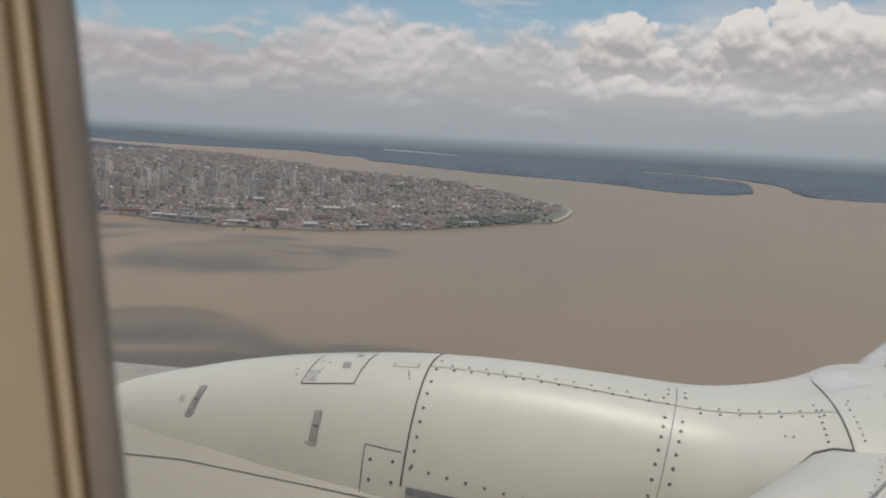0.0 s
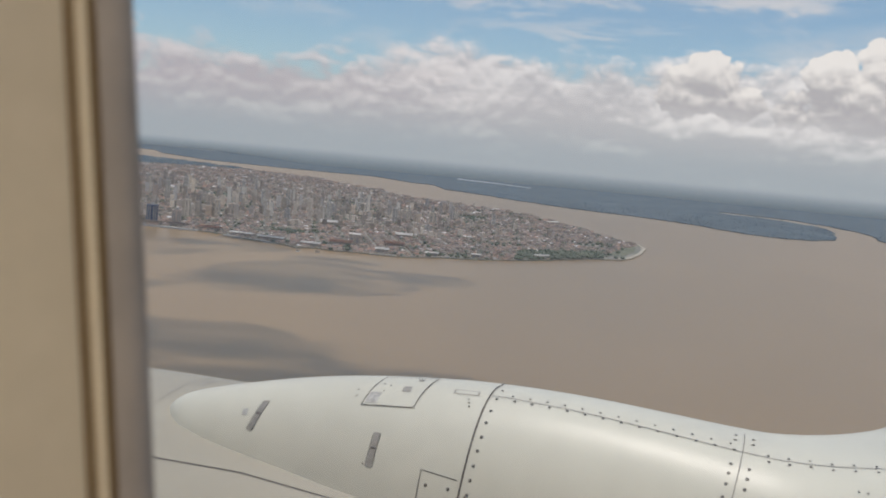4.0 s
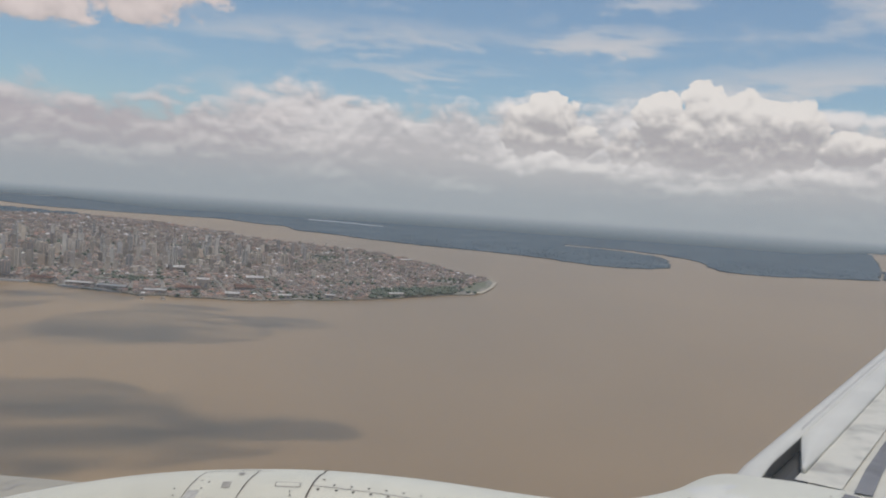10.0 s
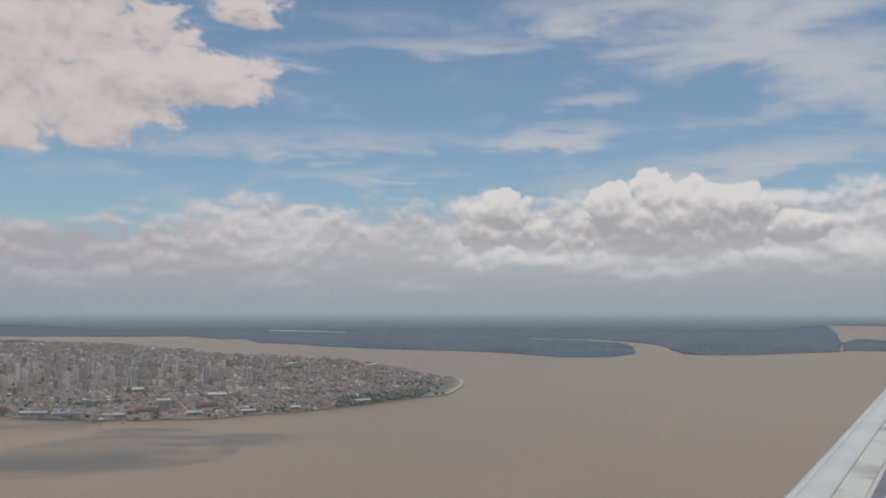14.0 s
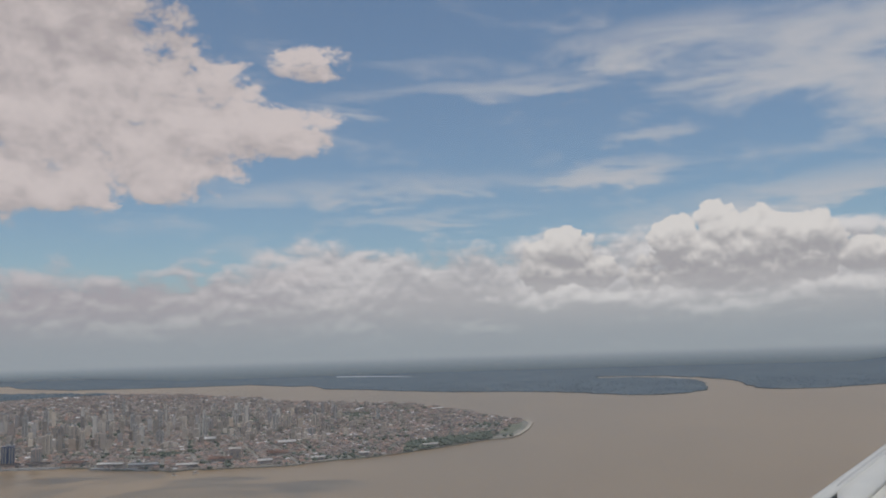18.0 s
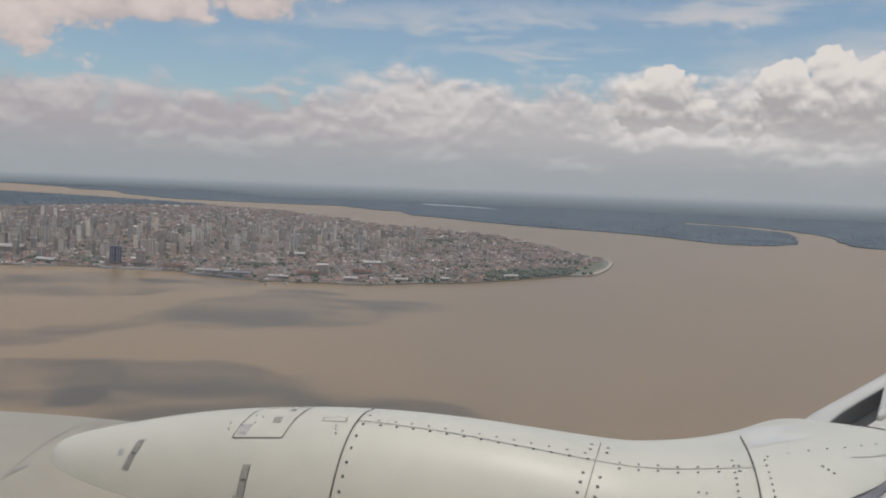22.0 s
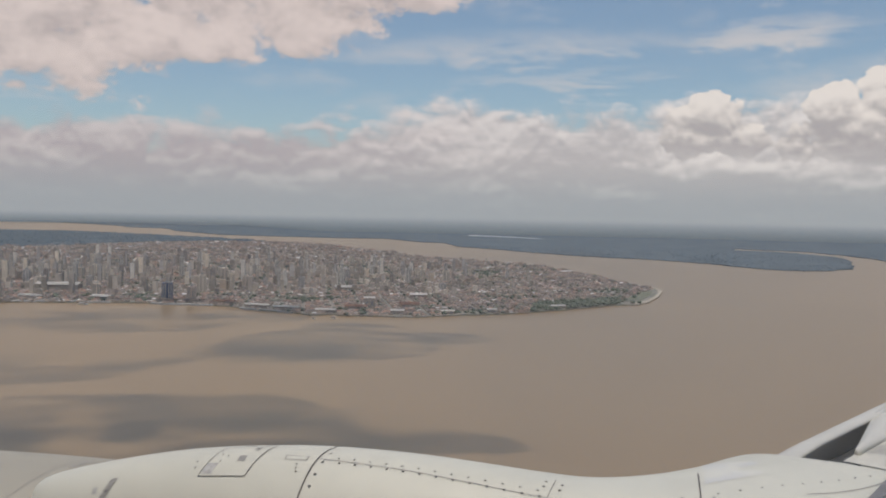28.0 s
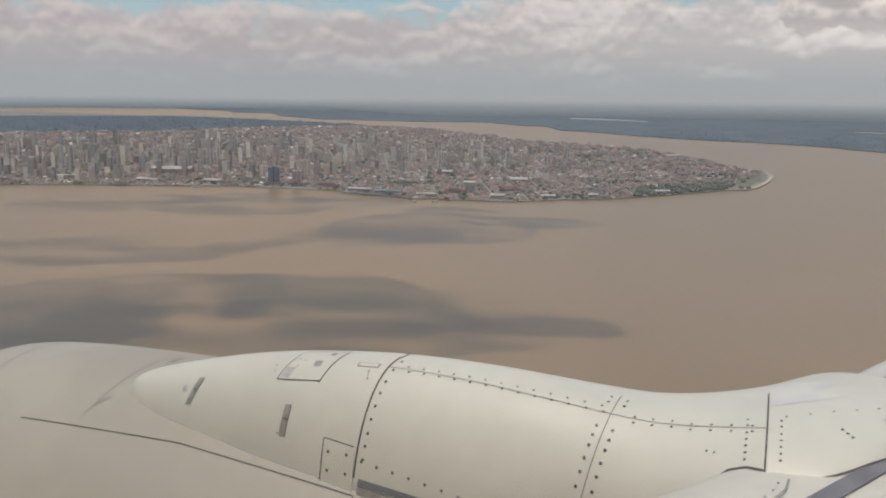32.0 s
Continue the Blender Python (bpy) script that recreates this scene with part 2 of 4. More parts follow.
PAINT = material("white_paint", (0.59, 0.582, 0.495), 0.4, second=(0.54, 0.532, 0.452), scale=1.6, fine=0.03, spec=0.4)
COWL = material("cowl_paint", (0.385, 0.36, 0.292), 0.5, second=(0.335, 0.312, 0.252), scale=1.2, fine=0.03, spec=0.3)
WING = material("wing_paint", (0.57, 0.555, 0.475), 0.5, second=(0.50, 0.487, 0.42), scale=1.4, fine=0.05, spec=0.3)
SLAT = material("slat_metal", (0.58, 0.57, 0.515), 0.5, 0.0, second=(0.51, 0.50, 0.455), scale=1.5, fine=0.03)
BARE = material("bare_aluminium", (0.63, 0.622, 0.55), 0.45, 0.0, second=(0.55, 0.552, 0.53), scale=7.0, detail=8.0, fine=0.08)
SEAM = material("seam_sealant", (0.085, 0.07, 0.06), 0.7, second=(0.05, 0.042, 0.037), scale=6.0)
SEAM_THIN = material("seam_grey", (0.31, 0.295, 0.26), 0.6, second=(0.22, 0.21, 0.19), scale=5.0)
SCREW = material("screw_steel", (0.13, 0.122, 0.11), 0.5, 0.4, obj_rand=0.35)
LATCH = material("latch_grey", (0.27, 0.255, 0.225), 0.5, 0.3, second=(0.38, 0.36, 0.32), scale=30)
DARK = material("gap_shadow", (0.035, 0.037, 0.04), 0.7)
BAND = material("rubber_band_grey", (0.12, 0.12, 0.125), 0.6, second=(0.17, 0.17, 0.175), scale=6)
CHIP = material("worn_primer", (0.34, 0.335, 0.315), 0.7, second=(0.46, 0.455, 0.43), scale=60)
STAIN = material("stained_paint", (0.55, 0.535, 0.465), 0.6, second=(0.27, 0.26, 0.235), scale=3.0, detail=7.0, fine=0.08, lo=0.46, hi=0.72)
LAKE = material("pale_lake_water", (0.46, 0.46, 0.44), 0.35, second=(0.40, 0.40, 0.385), scale=0.01)
TRIM = material("window_trim_beige", (0.50, 0.43, 0.32), 0.65, second=(0.46, 0.395, 0.295), scale=8, fine=0.03)
RIM = material("window_rim_brown", (0.17, 0.12, 0.065), 0.6)
GASKET = material("window_gasket_grey", (0.25, 0.222, 0.205), 0.75, second=(0.21, 0.188, 0.175), scale=25)
CABIN = material("cabin_panel", (0.50, 0.46, 0.38), 0.7, second=(0.47, 0.43, 0.36), scale=2)
WATER = bpy.data.materials.new("river_water")
WATER.use_nodes = True
q = Graph(WATER.node_tree)
tc = q.node("ShaderNodeTexCoord").outputs["Object"]
w1 = q.noise(tc, 0.0045, 5, 0.6, 0.6)
w2 = q.noise(q.node("ShaderNodeMapping", {"Vector": tc, "Scale": (0.02, 0.006, 0.02)}).outputs[0], 1.0, 5, 0.6)
c = q.mix(q.step(w1, 0.3, 0.7), (0.236, 0.160, 0.082), (0.266, 0.182, 0.096))
c = q.mix(q.math("MULTIPLY", q.step(w2, 0.35, 0.75), 0.3), c, (0.208, 0.145, 0.080))
bsdf = q.nodes["Principled BSDF"]
q.tree.links.new(c, bsdf.inputs["Base Color"])
bsdf.inputs["Roughness"].default_value, bsdf.inputs["IOR"].default_value = 0.34, 1.33
b = q.node("ShaderNodeBump", {"Strength": 0.5, "Distance": 0.2, "Height": q.noise(tc, 0.35, 4)})
q.tree.links.new(b.outputs[0], bsdf.inputs["Normal"])
# canopy colours shifted to blue-grey: distance haze is put into the base colour
HAZED_FOREST = material("hazed_forest_canopy", (0.070, 0.096, 0.112), 0.9, second=(0.115, 0.146, 0.165), scale=0.011, detail=7.0, fine=0.08, bump=0.35, bump_scale=0.12, spec=0.2, lo=0.3, hi=0.7)
FARWOOD_HAZE = material("distant_woods_haze_glow", (0.17, 0.215, 0.235), 0.9, second=(0.19, 0.235, 0.255), scale=0.003, spec=0.1)
far_tree = FARWOOD_HAZE.node_tree
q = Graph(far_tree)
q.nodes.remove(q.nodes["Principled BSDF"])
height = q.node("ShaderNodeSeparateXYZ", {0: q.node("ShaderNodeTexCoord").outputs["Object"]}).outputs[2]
# glows from woodland tone up to sky tone: aerial haze painted by height
haze_ramp = q.mix(q.step(height, 2.0, 56.0, smooth=False), (0.118, 0.155, 0.188), (0.325, 0.38, 0.415))
q.tree.links.new(q.node("ShaderNodeEmission", {0: haze_ramp, 1: 1.0}).outputs[0], q.nodes["Material Output"].inputs[0])
BANKMUD = material("muddy_bank", (0.22, 0.18, 0.14), 0.9, second=(0.14, 0.155, 0.12), scale=0.05)
CITYGROUND = material("city_ground", (0.24, 0.212, 0.185), 0.9, second=(0.16, 0.16, 0.125), scale=0.03, fine=0.25)
TREES = material("tree_crowns", (0.082, 0.098, 0.072), 0.9, second=(0.105, 0.12, 0.09), scale=0.2, island=0.22, spec=0.2)
ROOF_RED = material("clay_roofs", (0.30, 0.165, 0.115), 0.85, second=(0.22, 0.14, 0.11), scale=0.05, island=0.35)
ROOF_GREY = material("fibre_cement_roofs", (0.205, 0.172, 0.152), 0.85, second=(0.13, 0.112, 0.10), scale=0.05, island=0.4)
ROOF_WHITE = material("bright_metal_roofs", (0.74, 0.715, 0.67), 0.8, second=(0.58, 0.56, 0.525), scale=0.05, island=0.2)
HOUSE_WALL = material("plaster_walls", (0.42, 0.345, 0.28), 0.85, second=(0.28, 0.235, 0.195), scale=0.05, island=0.3)


def link_mesh(name, verts, faces, mat, parent=None, label="", smooth=False, mats=None, index=None):
    me = bpy.data.meshes.new(name)
    me.from_pydata([tuple(v) for v in verts], [], [tuple(f) for f in faces])
    for m in (mats or [mat]):
        me.materials.append(m)
    if index is not None:
        me.polygons.foreach_set("material_index", index)
    if smooth:
        me.polygons.foreach_set("use_smooth", [True] * len(me.polygons))
    me.update()
    ob = new(name, me)
    ob.parent = parent
    if label:
        ob["label"] = label
    return ob


def part(name, bm, mat, parent, label=""):
    me = bpy.data.meshes.new(name)
    bmesh.ops.recalc_face_normals(bm, faces=bm.faces)
    bm.to_mesh(me)
    bm.free()
    me.materials.append(mat)
    ob = new(name, me)
    ob.parent = parent
    if label:
        ob["label"] = label
    return ob


def empty(name, m, label, category, group="", kind=""):
    ob = new(name)
    ob.empty_display_size = 0.2
    ob.matrix_world = m
    return tagged(ob, label, category, group, kind)


# ---------------------------------------------------------------- river and land
def polar(a, d):
    return Vector((d * math.sin(radians(a)), d * math.cos(radians(a)), 0))


def shore(points, rough, seed):
    """A closed shoreline through points given as azimuth and distance, broken up by fine noise."""
    pts = [polar(a, d) for a, d in points]
    outline = []
    for i, p in enumerate(pts):
        r = pts[(i + 1) % len(pts)]
        n = max(2, min(24, int((r - p).length / 14)))
        for k in range(n):
            c = p.lerp(r, k / n)
            wob = noise.noise_vector(Vector((c.x / 40, c.y / 40, seed))) * rough + noise.noise_vector(Vector((c.x / 12, c.y / 12, seed + 7))) * rough * 0.4
            outline.append((c.x + wob.x, c.y + wob.y))
    return outline


def slab(name, outline, z0, z1, mat, label, category, parent=None, side=None):
    bm = bmesh.new()
    lower = [bm.verts.new((x, y, z0)) for x, y in outline]
    upper = [bm.verts.new((x, y, z1)) for x, y in outline]
    n = len(outline)
    for tri in tessellate_polygon([[Vector((x, y, 0)) for x, y in outline]]):
        bm.faces.new([upper[i] for i in tri])
    for i in range(n):
        f = bm.faces.new((lower[i], lower[(i + 1) % n], upper[(i + 1) % n], upper[i]))
        f.material_index = 1 if side else 0
    ob = part(name, bm, mat, parent, label)
    if side:
        ob.data.materials.append(side)
    return tagged(ob, label, category, kind="structure")


# the water sheet: rings that widen to the horizon
verts, faces = [], []
rings = [0.0, 60, 150, 300, 500, 800, 1200, 1800, 2700, 3800, 4880]
seg = 96
for r in rings[1:]:
    verts += [(r * math.cos(2 * math.pi * k / seg), r * math.sin(2 * math.pi * k / seg), 0) for k in range(seg)]
verts.append((0, 0, 0))
for k in range(seg):
    faces.append((len(verts) - 1, k, (k + 1) % seg))
for i in range(len(rings) - 2):
    for k in range(seg):
        k2 = (k + 1) % seg
        faces.append((i * seg + k, (i + 1) * seg + k, (i + 1) * seg + k2, i * seg + k2))
tagged(link_mesh("water", verts, faces, WATER, smooth=True), "wide brown silty river with a faintly rippled surface", "river", kind="structure")

CITY = [(-75, 900), (-56, 760), (-46, 690), (-41.5, 655), (-35.5, 628), (-30.7, 612), (-24.5, 590), (-22.5, 578), (-20.8, 574), (-19.5, 563), (-18, 550), (-16.8, 536),
        (-14.6, 524), (-13.6, 510), (-12.2, 514), (-10.9, 507), (-7.4, 505), (-4.9, 510), (-2.8, 522), (-0.9, 527), (1.7, 545), (3.6, 565), (5.5, 588), (7, 611),
        (8.3, 620), (9.2, 641), (9.8, 690), (9.95, 742), (9.6, 778), (8.4, 800), (7.6, 826), (6.8, 862), (5.3, 940), (3.9, 985), (2, 1090), (-2.3, 1165),
        (-5.6, 1250), (-7, 1310), (-7.8, 1430), (-10.8, 1560), (-11.5, 1680), (-14.2, 1800), (-17.6, 1950), (-21, 2150), (-25.7, 2450), (-32.5, 3000), (-41, 3900), (-56, 4600), (-75, 4600)]
city_line = shore(CITY, 5.0, 1)
slab("ground", city_line, -2.0, 0.7, CITYGROUND, "flat city ground of grey streets and green yards", "ground", side=BANKMUD)
WOODS = [(-29.7, 4850), (-25.3, 3800), (-25.2, 3500), (-22.5, 3300), (-22.2, 2900), (-19.3, 2450), (-14.6, 2330), (-11.3, 2290), (-8.5, 2290), (-6, 2030), (-4.6, 2000), (-3.5, 1760),
         (-1.6, 1680), (1.4, 1530), (5.2, 1420), (9, 1370), (12.8, 1290), (16.6, 1185), (18.5, 1180), (20, 1210), (21.1, 1290), (21.3, 1330), (21.2, 1441), (20.9, 1620), (20.3, 1735),
         (18.4, 1868), (16.6, 1943), (14.3, 1965), (14.3, 2080), (16.5, 2040), (18.8, 1985), (20.8, 1840), (22.1, 1720), (23.2, 1609), (23.7, 1422), (24.3, 1328), (25.7, 1285),
         (27.4, 1290), (29.1, 1325), (30.7, 1390), (32.3, 1430), (33.4, 1470), (33.6, 1900), (33.4, 2600), (33.2, 3100), (33.0, 4100), (32.5, 4850)]
woods_line = shore(WOODS, 9.0, 2)
slab("ground", woods_line, -2.0, 1.2, HAZED_FOREST, "flat dark rainforest on the far bank", "forest")
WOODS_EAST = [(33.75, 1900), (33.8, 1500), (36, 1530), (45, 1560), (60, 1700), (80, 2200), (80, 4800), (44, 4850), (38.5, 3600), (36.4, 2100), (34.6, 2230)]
slab("ground", shore(WOODS_EAST, 9.0, 3), -2.0, 1.2, HAZED_FOREST, "dark rainforest beyond the river mouth", "forest")
slab("water", shore([(-2.9, 2860), (-1.2, 2790), (0.4, 2700), (2.1, 2560), (2.0, 2610), (0.4, 2770), (-1.2, 2890), (-2.9, 2960)], 4.0, 15), 0.8, 1.4, LAKE, "narrow pale lake within the rainforest", "lake")
# far rim of land closing the horizon, rising gently; its glow paints the haze
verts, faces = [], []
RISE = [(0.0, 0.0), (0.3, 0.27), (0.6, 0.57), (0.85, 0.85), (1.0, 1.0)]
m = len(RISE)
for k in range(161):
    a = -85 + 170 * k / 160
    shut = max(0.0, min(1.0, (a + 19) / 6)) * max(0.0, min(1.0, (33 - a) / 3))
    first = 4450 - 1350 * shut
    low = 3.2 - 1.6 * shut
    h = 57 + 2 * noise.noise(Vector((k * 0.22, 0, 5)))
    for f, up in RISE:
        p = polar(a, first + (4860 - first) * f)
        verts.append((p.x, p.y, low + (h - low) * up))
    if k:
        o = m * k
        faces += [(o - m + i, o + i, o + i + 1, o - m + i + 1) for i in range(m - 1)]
tagged(link_mesh("backdrop", verts, faces, FARWOOD_HAZE, smooth=True), "distant wooded land along the hazy horizon", "horizon", kind="structure")


# ---------------------------------------------------------------- the aircraft
plane = empty("airliner", pose(0, 0, EYE, -0.5, 0, YAW), "white twin-engine airliner seen from its own cabin window", "airplane")


def lerp_table(table, x):
    xs, ys = [p[0] for p in table], [p[1] for p in table]
    return float(np.interp(x, xs, ys))


def smooth_table(table, x):
    """A smooth curve through the stations (Catmull-Rom)."""
    if x <= table[0][0]:
        return table[0][1]
    for i in range(len(table) - 1):
        x0, y0 = table[i]
        x1, y1 = table[i + 1]
        if x <= x1:
            ym, yn = table[max(i - 1, 0)], table[min(i + 2, len(table) - 1)]
            m0 = (y1 - ym[1]) / (x1 - ym[0]) * (x1 - x0)
            m1 = (yn[1] - y0) / (yn[0] - x0) * (x1 - x0)
            u = (x - x0) / (x1 - x0)
            return (2 * u ** 3 - 3 * u ** 2 + 1) * y0 + (u ** 3 - 2 * u ** 2 + u) * m0 + (-2 * u ** 3 + 3 * u ** 2) * y1 + (u ** 3 - u ** 2) * m1
    return table[-1][1]


# the fairing over the engine: ridge height, half width, foot and middle line, by station along the fuselage
RIDGE = [(-2.335, -1.225), (-2.29, -1.180), (-2.2, -1.140), (-2.0, -1.083), (-1.73, -1.018), (-1.48, -0.974), (-1.23, -0.945), (-0.99, -0.927), (-0.75, -0.922), (-0.52, -0.927), (-0.30, -0.940),
         (-0.08, -0.955), (0.09, -0.962), (0.24, -0.952), (0.40, -0.932), (0.50, -0.915)]
HALFW = [(-2.335, 0.03), (-2.29, 0.085), (-2.2, 0.135), (-2.0, 0.19), (-1.73, 0.235), (-1.48, 0.275), (-1.0, 0.32), (-0.5, 0.34), (0.0, 0.37), (0.3, 0.43), (0.50, 0.5)]
FOOT = [(-2.33, -1.33), (-2.0, -1.40), (-1.5, -1.46), (-0.9, -1.47), (0.0, -1.40), (0.50, -1.12)]
MIDV = 3.2


def fairing(s, ang):
    """A point of the fairing: ang 0 at the near foot, 90 at the ridge, 180 at the far foot."""
    zt, w, zb = smooth_table(RIDGE, s), smooth_table(HALFW, s), smooth_table(FOOT, s)
    c, h = math.cos(radians(ang)), math.sin(radians(ang))
    k = 0.88
    return Vector((s, MIDV - w * math.copysign(abs(c) ** k, c), zb + (zt - zb) * abs(h) ** k))


def fairing_normal(s, ang):
    e = 0.004
    t1 = fairing(min(s + e, 0.50), ang) - fairing(max(s - e, -2.335), ang)
    t2 = fairing(s, ang + 0.5) - fairing(s, ang - 0.5)
    n = t1.cross(t2).normalized()
    return n if n.z > 0 or n.y < 0 else -n


def fairing_sheet(name, s0, s1, ns, parent, label=""):
    verts, faces, na = [], [], 40
    for i in range(ns + 1):
        s = s0 + (s1 - s0) * i / ns
        verts += [fairing(s, 180 * k / na) for k in range(na + 1)]
    for i in range(ns):
        for k in range(na):
            o = i * (na + 1) + k
            faces.append((o, o + na + 1, o + na + 2, o + 1))
    return link_mesh(name, verts, faces, PAINT, parent, label, smooth=True)


pylon = empty("pylon_fairing", Matrix.Identity(4), "", "")
pylon.parent = plane
for k in ("label", "category"):
    if k in pylon:
        del pylon[k]
fairing_sheet("nose_panel", -2.335, -0.96, 44, pylon)
fairing_sheet("centre_panel", -0.96, -0.05, 30, pylon)
fairing_sheet("rear_panel", -0.05, 0.50, 20, pylon)


def ribbon(name, pts, normals, width, mat, parent, lift=0.002, label=""):
    """A thin strip that follows a surface."""
    verts, faces = [], []
    for i, p in enumerate(pts):
        d = (pts[min(i + 1, len(pts) - 1)] - pts[max(i - 1, 0)]).normalized()
        side = normals[i].cross(d).normalized() * width / 2
        verts += [p + side + normals[i] * lift, p - side + normals[i] * lift]
        if i:
            o = 2 * i
            faces.append((o - 2, o - 1, o + 1, o))
    return link_mesh(name, verts, faces, mat, parent, label)


def fairing_ribbon(name, path, width, mat, parent, lift=0.002):
    pts = [fairing(s, a) for s, a in path]
    return ribbon(name, pts, [fairing_normal(s, a) for s, a in path], width, mat, parent, lift)


def span(s0, a0, s1, a1, n=24):
    return [(s0 + (s1 - s0) * i / n, a0 + (a1 - a0) * i / n) for i in range(n + 1)]


# engine cowl: a barrel under the fairing, closing in towards its lip
COWL_V, COWL_Z = 3.45, -2.1975
CRAD = [(-3.6, 0.86), (-3.5, 0.925), (-3.2, 0.975), (-2.6, 1.0), (-1.6, 1.0), (-0.9, 0.985), (-0.2, 0.93), (0.1, 0.9)]


def cowl(s, ang):
    r = smooth_table(CRAD, s)
    return Vector((s, COWL_V - r * math.cos(radians(ang)), COWL_Z + r * math.sin(radians(ang))))


verts, faces, na = [], [], 96
stations = [-3.6 + 3.7 * i / 60 for i in range(61)]
for s in stations:
    verts += [cowl(s, 360 * k / na) for k in range(na)]
for i in range(60):
    for k in range(na):
        o, k2 = i * na, (k + 1) % na
        faces.append((o + k, o + na + k, o + na + k2, o + k2))
engine = link_mesh("engine_cowl", verts, faces, COWL, plane, "pale grey engine cowl", smooth=True)


# wing: upper skin with a rounded leading edge
def lead(v):
    return -0.19 + 0.66 * (v - 2.02) if v < 2.9 else (0.39 + 0.41 * (v - 2.9) if v < 3.9 else 0.80 + 0.60 * (v - 3.9))


def skin(v):
    return -1.0 + 0.04 * max(0.0, v - 3.9)


def wing_sheet(name, v0, v1, off, mat, chord, parent, label=""):
    verts, faces, nv = [], [], 40
    prof = [(0.16, -0.30), (0.05, -0.22), (0.0, -0.14), (0.015, -0.075), (0.05, -0.035), (0.11, -0.012), (0.2, 0.0), (0.5, 0.012), (1.2, 0.02), (2.0, 0.0), (chord, -0.08)]
    for i in range(nv + 1):
        v = v0 + (v1 - v0) * i / nv
        verts += [Vector((lead(v) + off + s, v, skin(v) + z)) for s, z in prof]
    m = len(prof)
    for i in range(nv):
        for k in range(m - 1):
            o = i * m + k
            faces.append((o, o + m, o + m + 1, o + 1))
    return link_mesh(name, verts, faces, mat, parent, label, smooth=True)


verts, faces = [], []
NS, NA = 120, 96
for i in range(NS + 1):
    for k in range(NA):
        an = 2 * math.pi * k / NA
        verts.append(Vector((-7.0 + 14.0 * i / NS, -1.72 + 2.0 * math.cos(an), 2.0 * math.sin(an))))
for i in range(NS):
    for k in range(NA):
        s_mid, an = -7.0 + 14.0 * (i + 0.5) / NS, 2 * math.pi * (k + 0.5) / NA
        if math.cos(an) > 0.8 and abs(math.sin(an)) * 2.0 < 0.5 and -0.95 < s_mid < 0.95:
            continue
        k2 = (k + 1) % NA
        faces.append((i * NA + k, (i + 1) * NA + k, (i + 1) * NA + k2, i * NA + k2))
link_mesh("fuselage", verts, faces, PAINT, plane, "white fuselage skin around the cabin", smooth=True)
wing_in = wing_sheet("wing_root", 0.2, 3.3, 0.0, WING, 3.4, plane, "white painted inner wing with seams")
wing_out = wing_sheet("wing", 3.3, 13.0, 0.24, WING, 2.6, plane, "pale grey outer wing")

# cap of the pylon on the wing
CAPV = [(0.5, 3.2), (0.7, 3.33), (0.9, 3.46), (1.1, 3.64), (1.3, 3.85)]
CAPW = [(0.5, 0.5), (0.7, 0.56), (0.9, 0.44), (1.1, 0.26), (1.3, 0.02)]
CAPZ = [(0.5, -0.915), (0.7, -0.90), (0.9, -0.915), (1.1, -0.945), (1.3, -0.99)]


def cap(s, ang):
    c, h = math.cos(radians(ang)), math.sin(radians(ang))
    v = smooth_table(CAPV, s) - smooth_table(CAPW, s) * math.copysign(abs(c) ** 0.88, c)
    foot = -1.12 + 0.09 * min(1.0, (s - 0.5) / 0.3)
    return Vector((s, v, foot + (smooth_table(CAPZ, s) - foot) * abs(h) ** 0.88))


verts, faces, na = [], [], 32
for i in range(31):
    verts += [cap(0.5 + 0.8 * i / 30, 180 * k / na) for k in range(na + 1)]
for i in range(30):
    for k in range(na):
        o = i * (na + 1) + k
        faces.append((o, o + na + 1, o + na + 2, o + 1))
link_mesh("wing_cap", verts, faces, PAINT, pylon, "", smooth=True)

# slat ahead of the outer wing, with the slot behind it painted dark
verts, faces = [], []
prof = [(0.10, -0.12), (0.02, -0.08), (0.0, -0.03), (0.02, 0.02), (0.06, 0.045), (0.15, 0.055), (0.15, 0.035), (0.08, 0.02)]
for i in range(31):
    v = 3.75 + 9.2 * i / 30
    verts += [Vector((lead(v) + s, v, skin(v) + z)) for s, z in prof]
m = len(prof)
for i in range(30):
    for k in range(m):
        faces.append((i * m + k, (i + 1) * m + k, (i + 1) * m + (k + 1) % m, i * m + (k + 1) % m))
link_mesh("slat", verts, faces, SLAT, plane, "bare grey extended slat", smooth=True)
# near-black sheet along the slot: the shade of the gap as a colour
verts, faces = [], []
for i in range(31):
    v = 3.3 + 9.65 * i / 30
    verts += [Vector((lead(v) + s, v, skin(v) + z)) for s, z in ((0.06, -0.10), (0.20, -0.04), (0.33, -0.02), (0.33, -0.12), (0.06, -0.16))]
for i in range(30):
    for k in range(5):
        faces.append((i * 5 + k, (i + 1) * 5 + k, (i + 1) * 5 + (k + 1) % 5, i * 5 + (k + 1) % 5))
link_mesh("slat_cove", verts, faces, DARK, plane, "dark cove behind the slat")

# further out the slat lies closed against the wing
verts, faces = [], []
for i in range(31):
    v = 4.05 + 8.9 * (i / 30) ** 1.6
    f = 0.10 + 0.185 * max(0.0, 1.0 - (v - 4.05) / 0.7)
    verts += [Vector((lead(v) + s, v, skin(v) + z)) for s, z in ((f, 0.02), (f + 0.006, 0.054 - 0.09 * (f - 0.1)), (0.5 * f + 0.15, 0.044), (0.30, 0.036), (0.31, 0.01))]
for i in range(30):
    for k in range(5):
        faces.append((i * 5 + k, (i + 1) * 5 + k, (i + 1) * 5 + (k + 1) % 5, i * 5 + (k + 1) % 5))
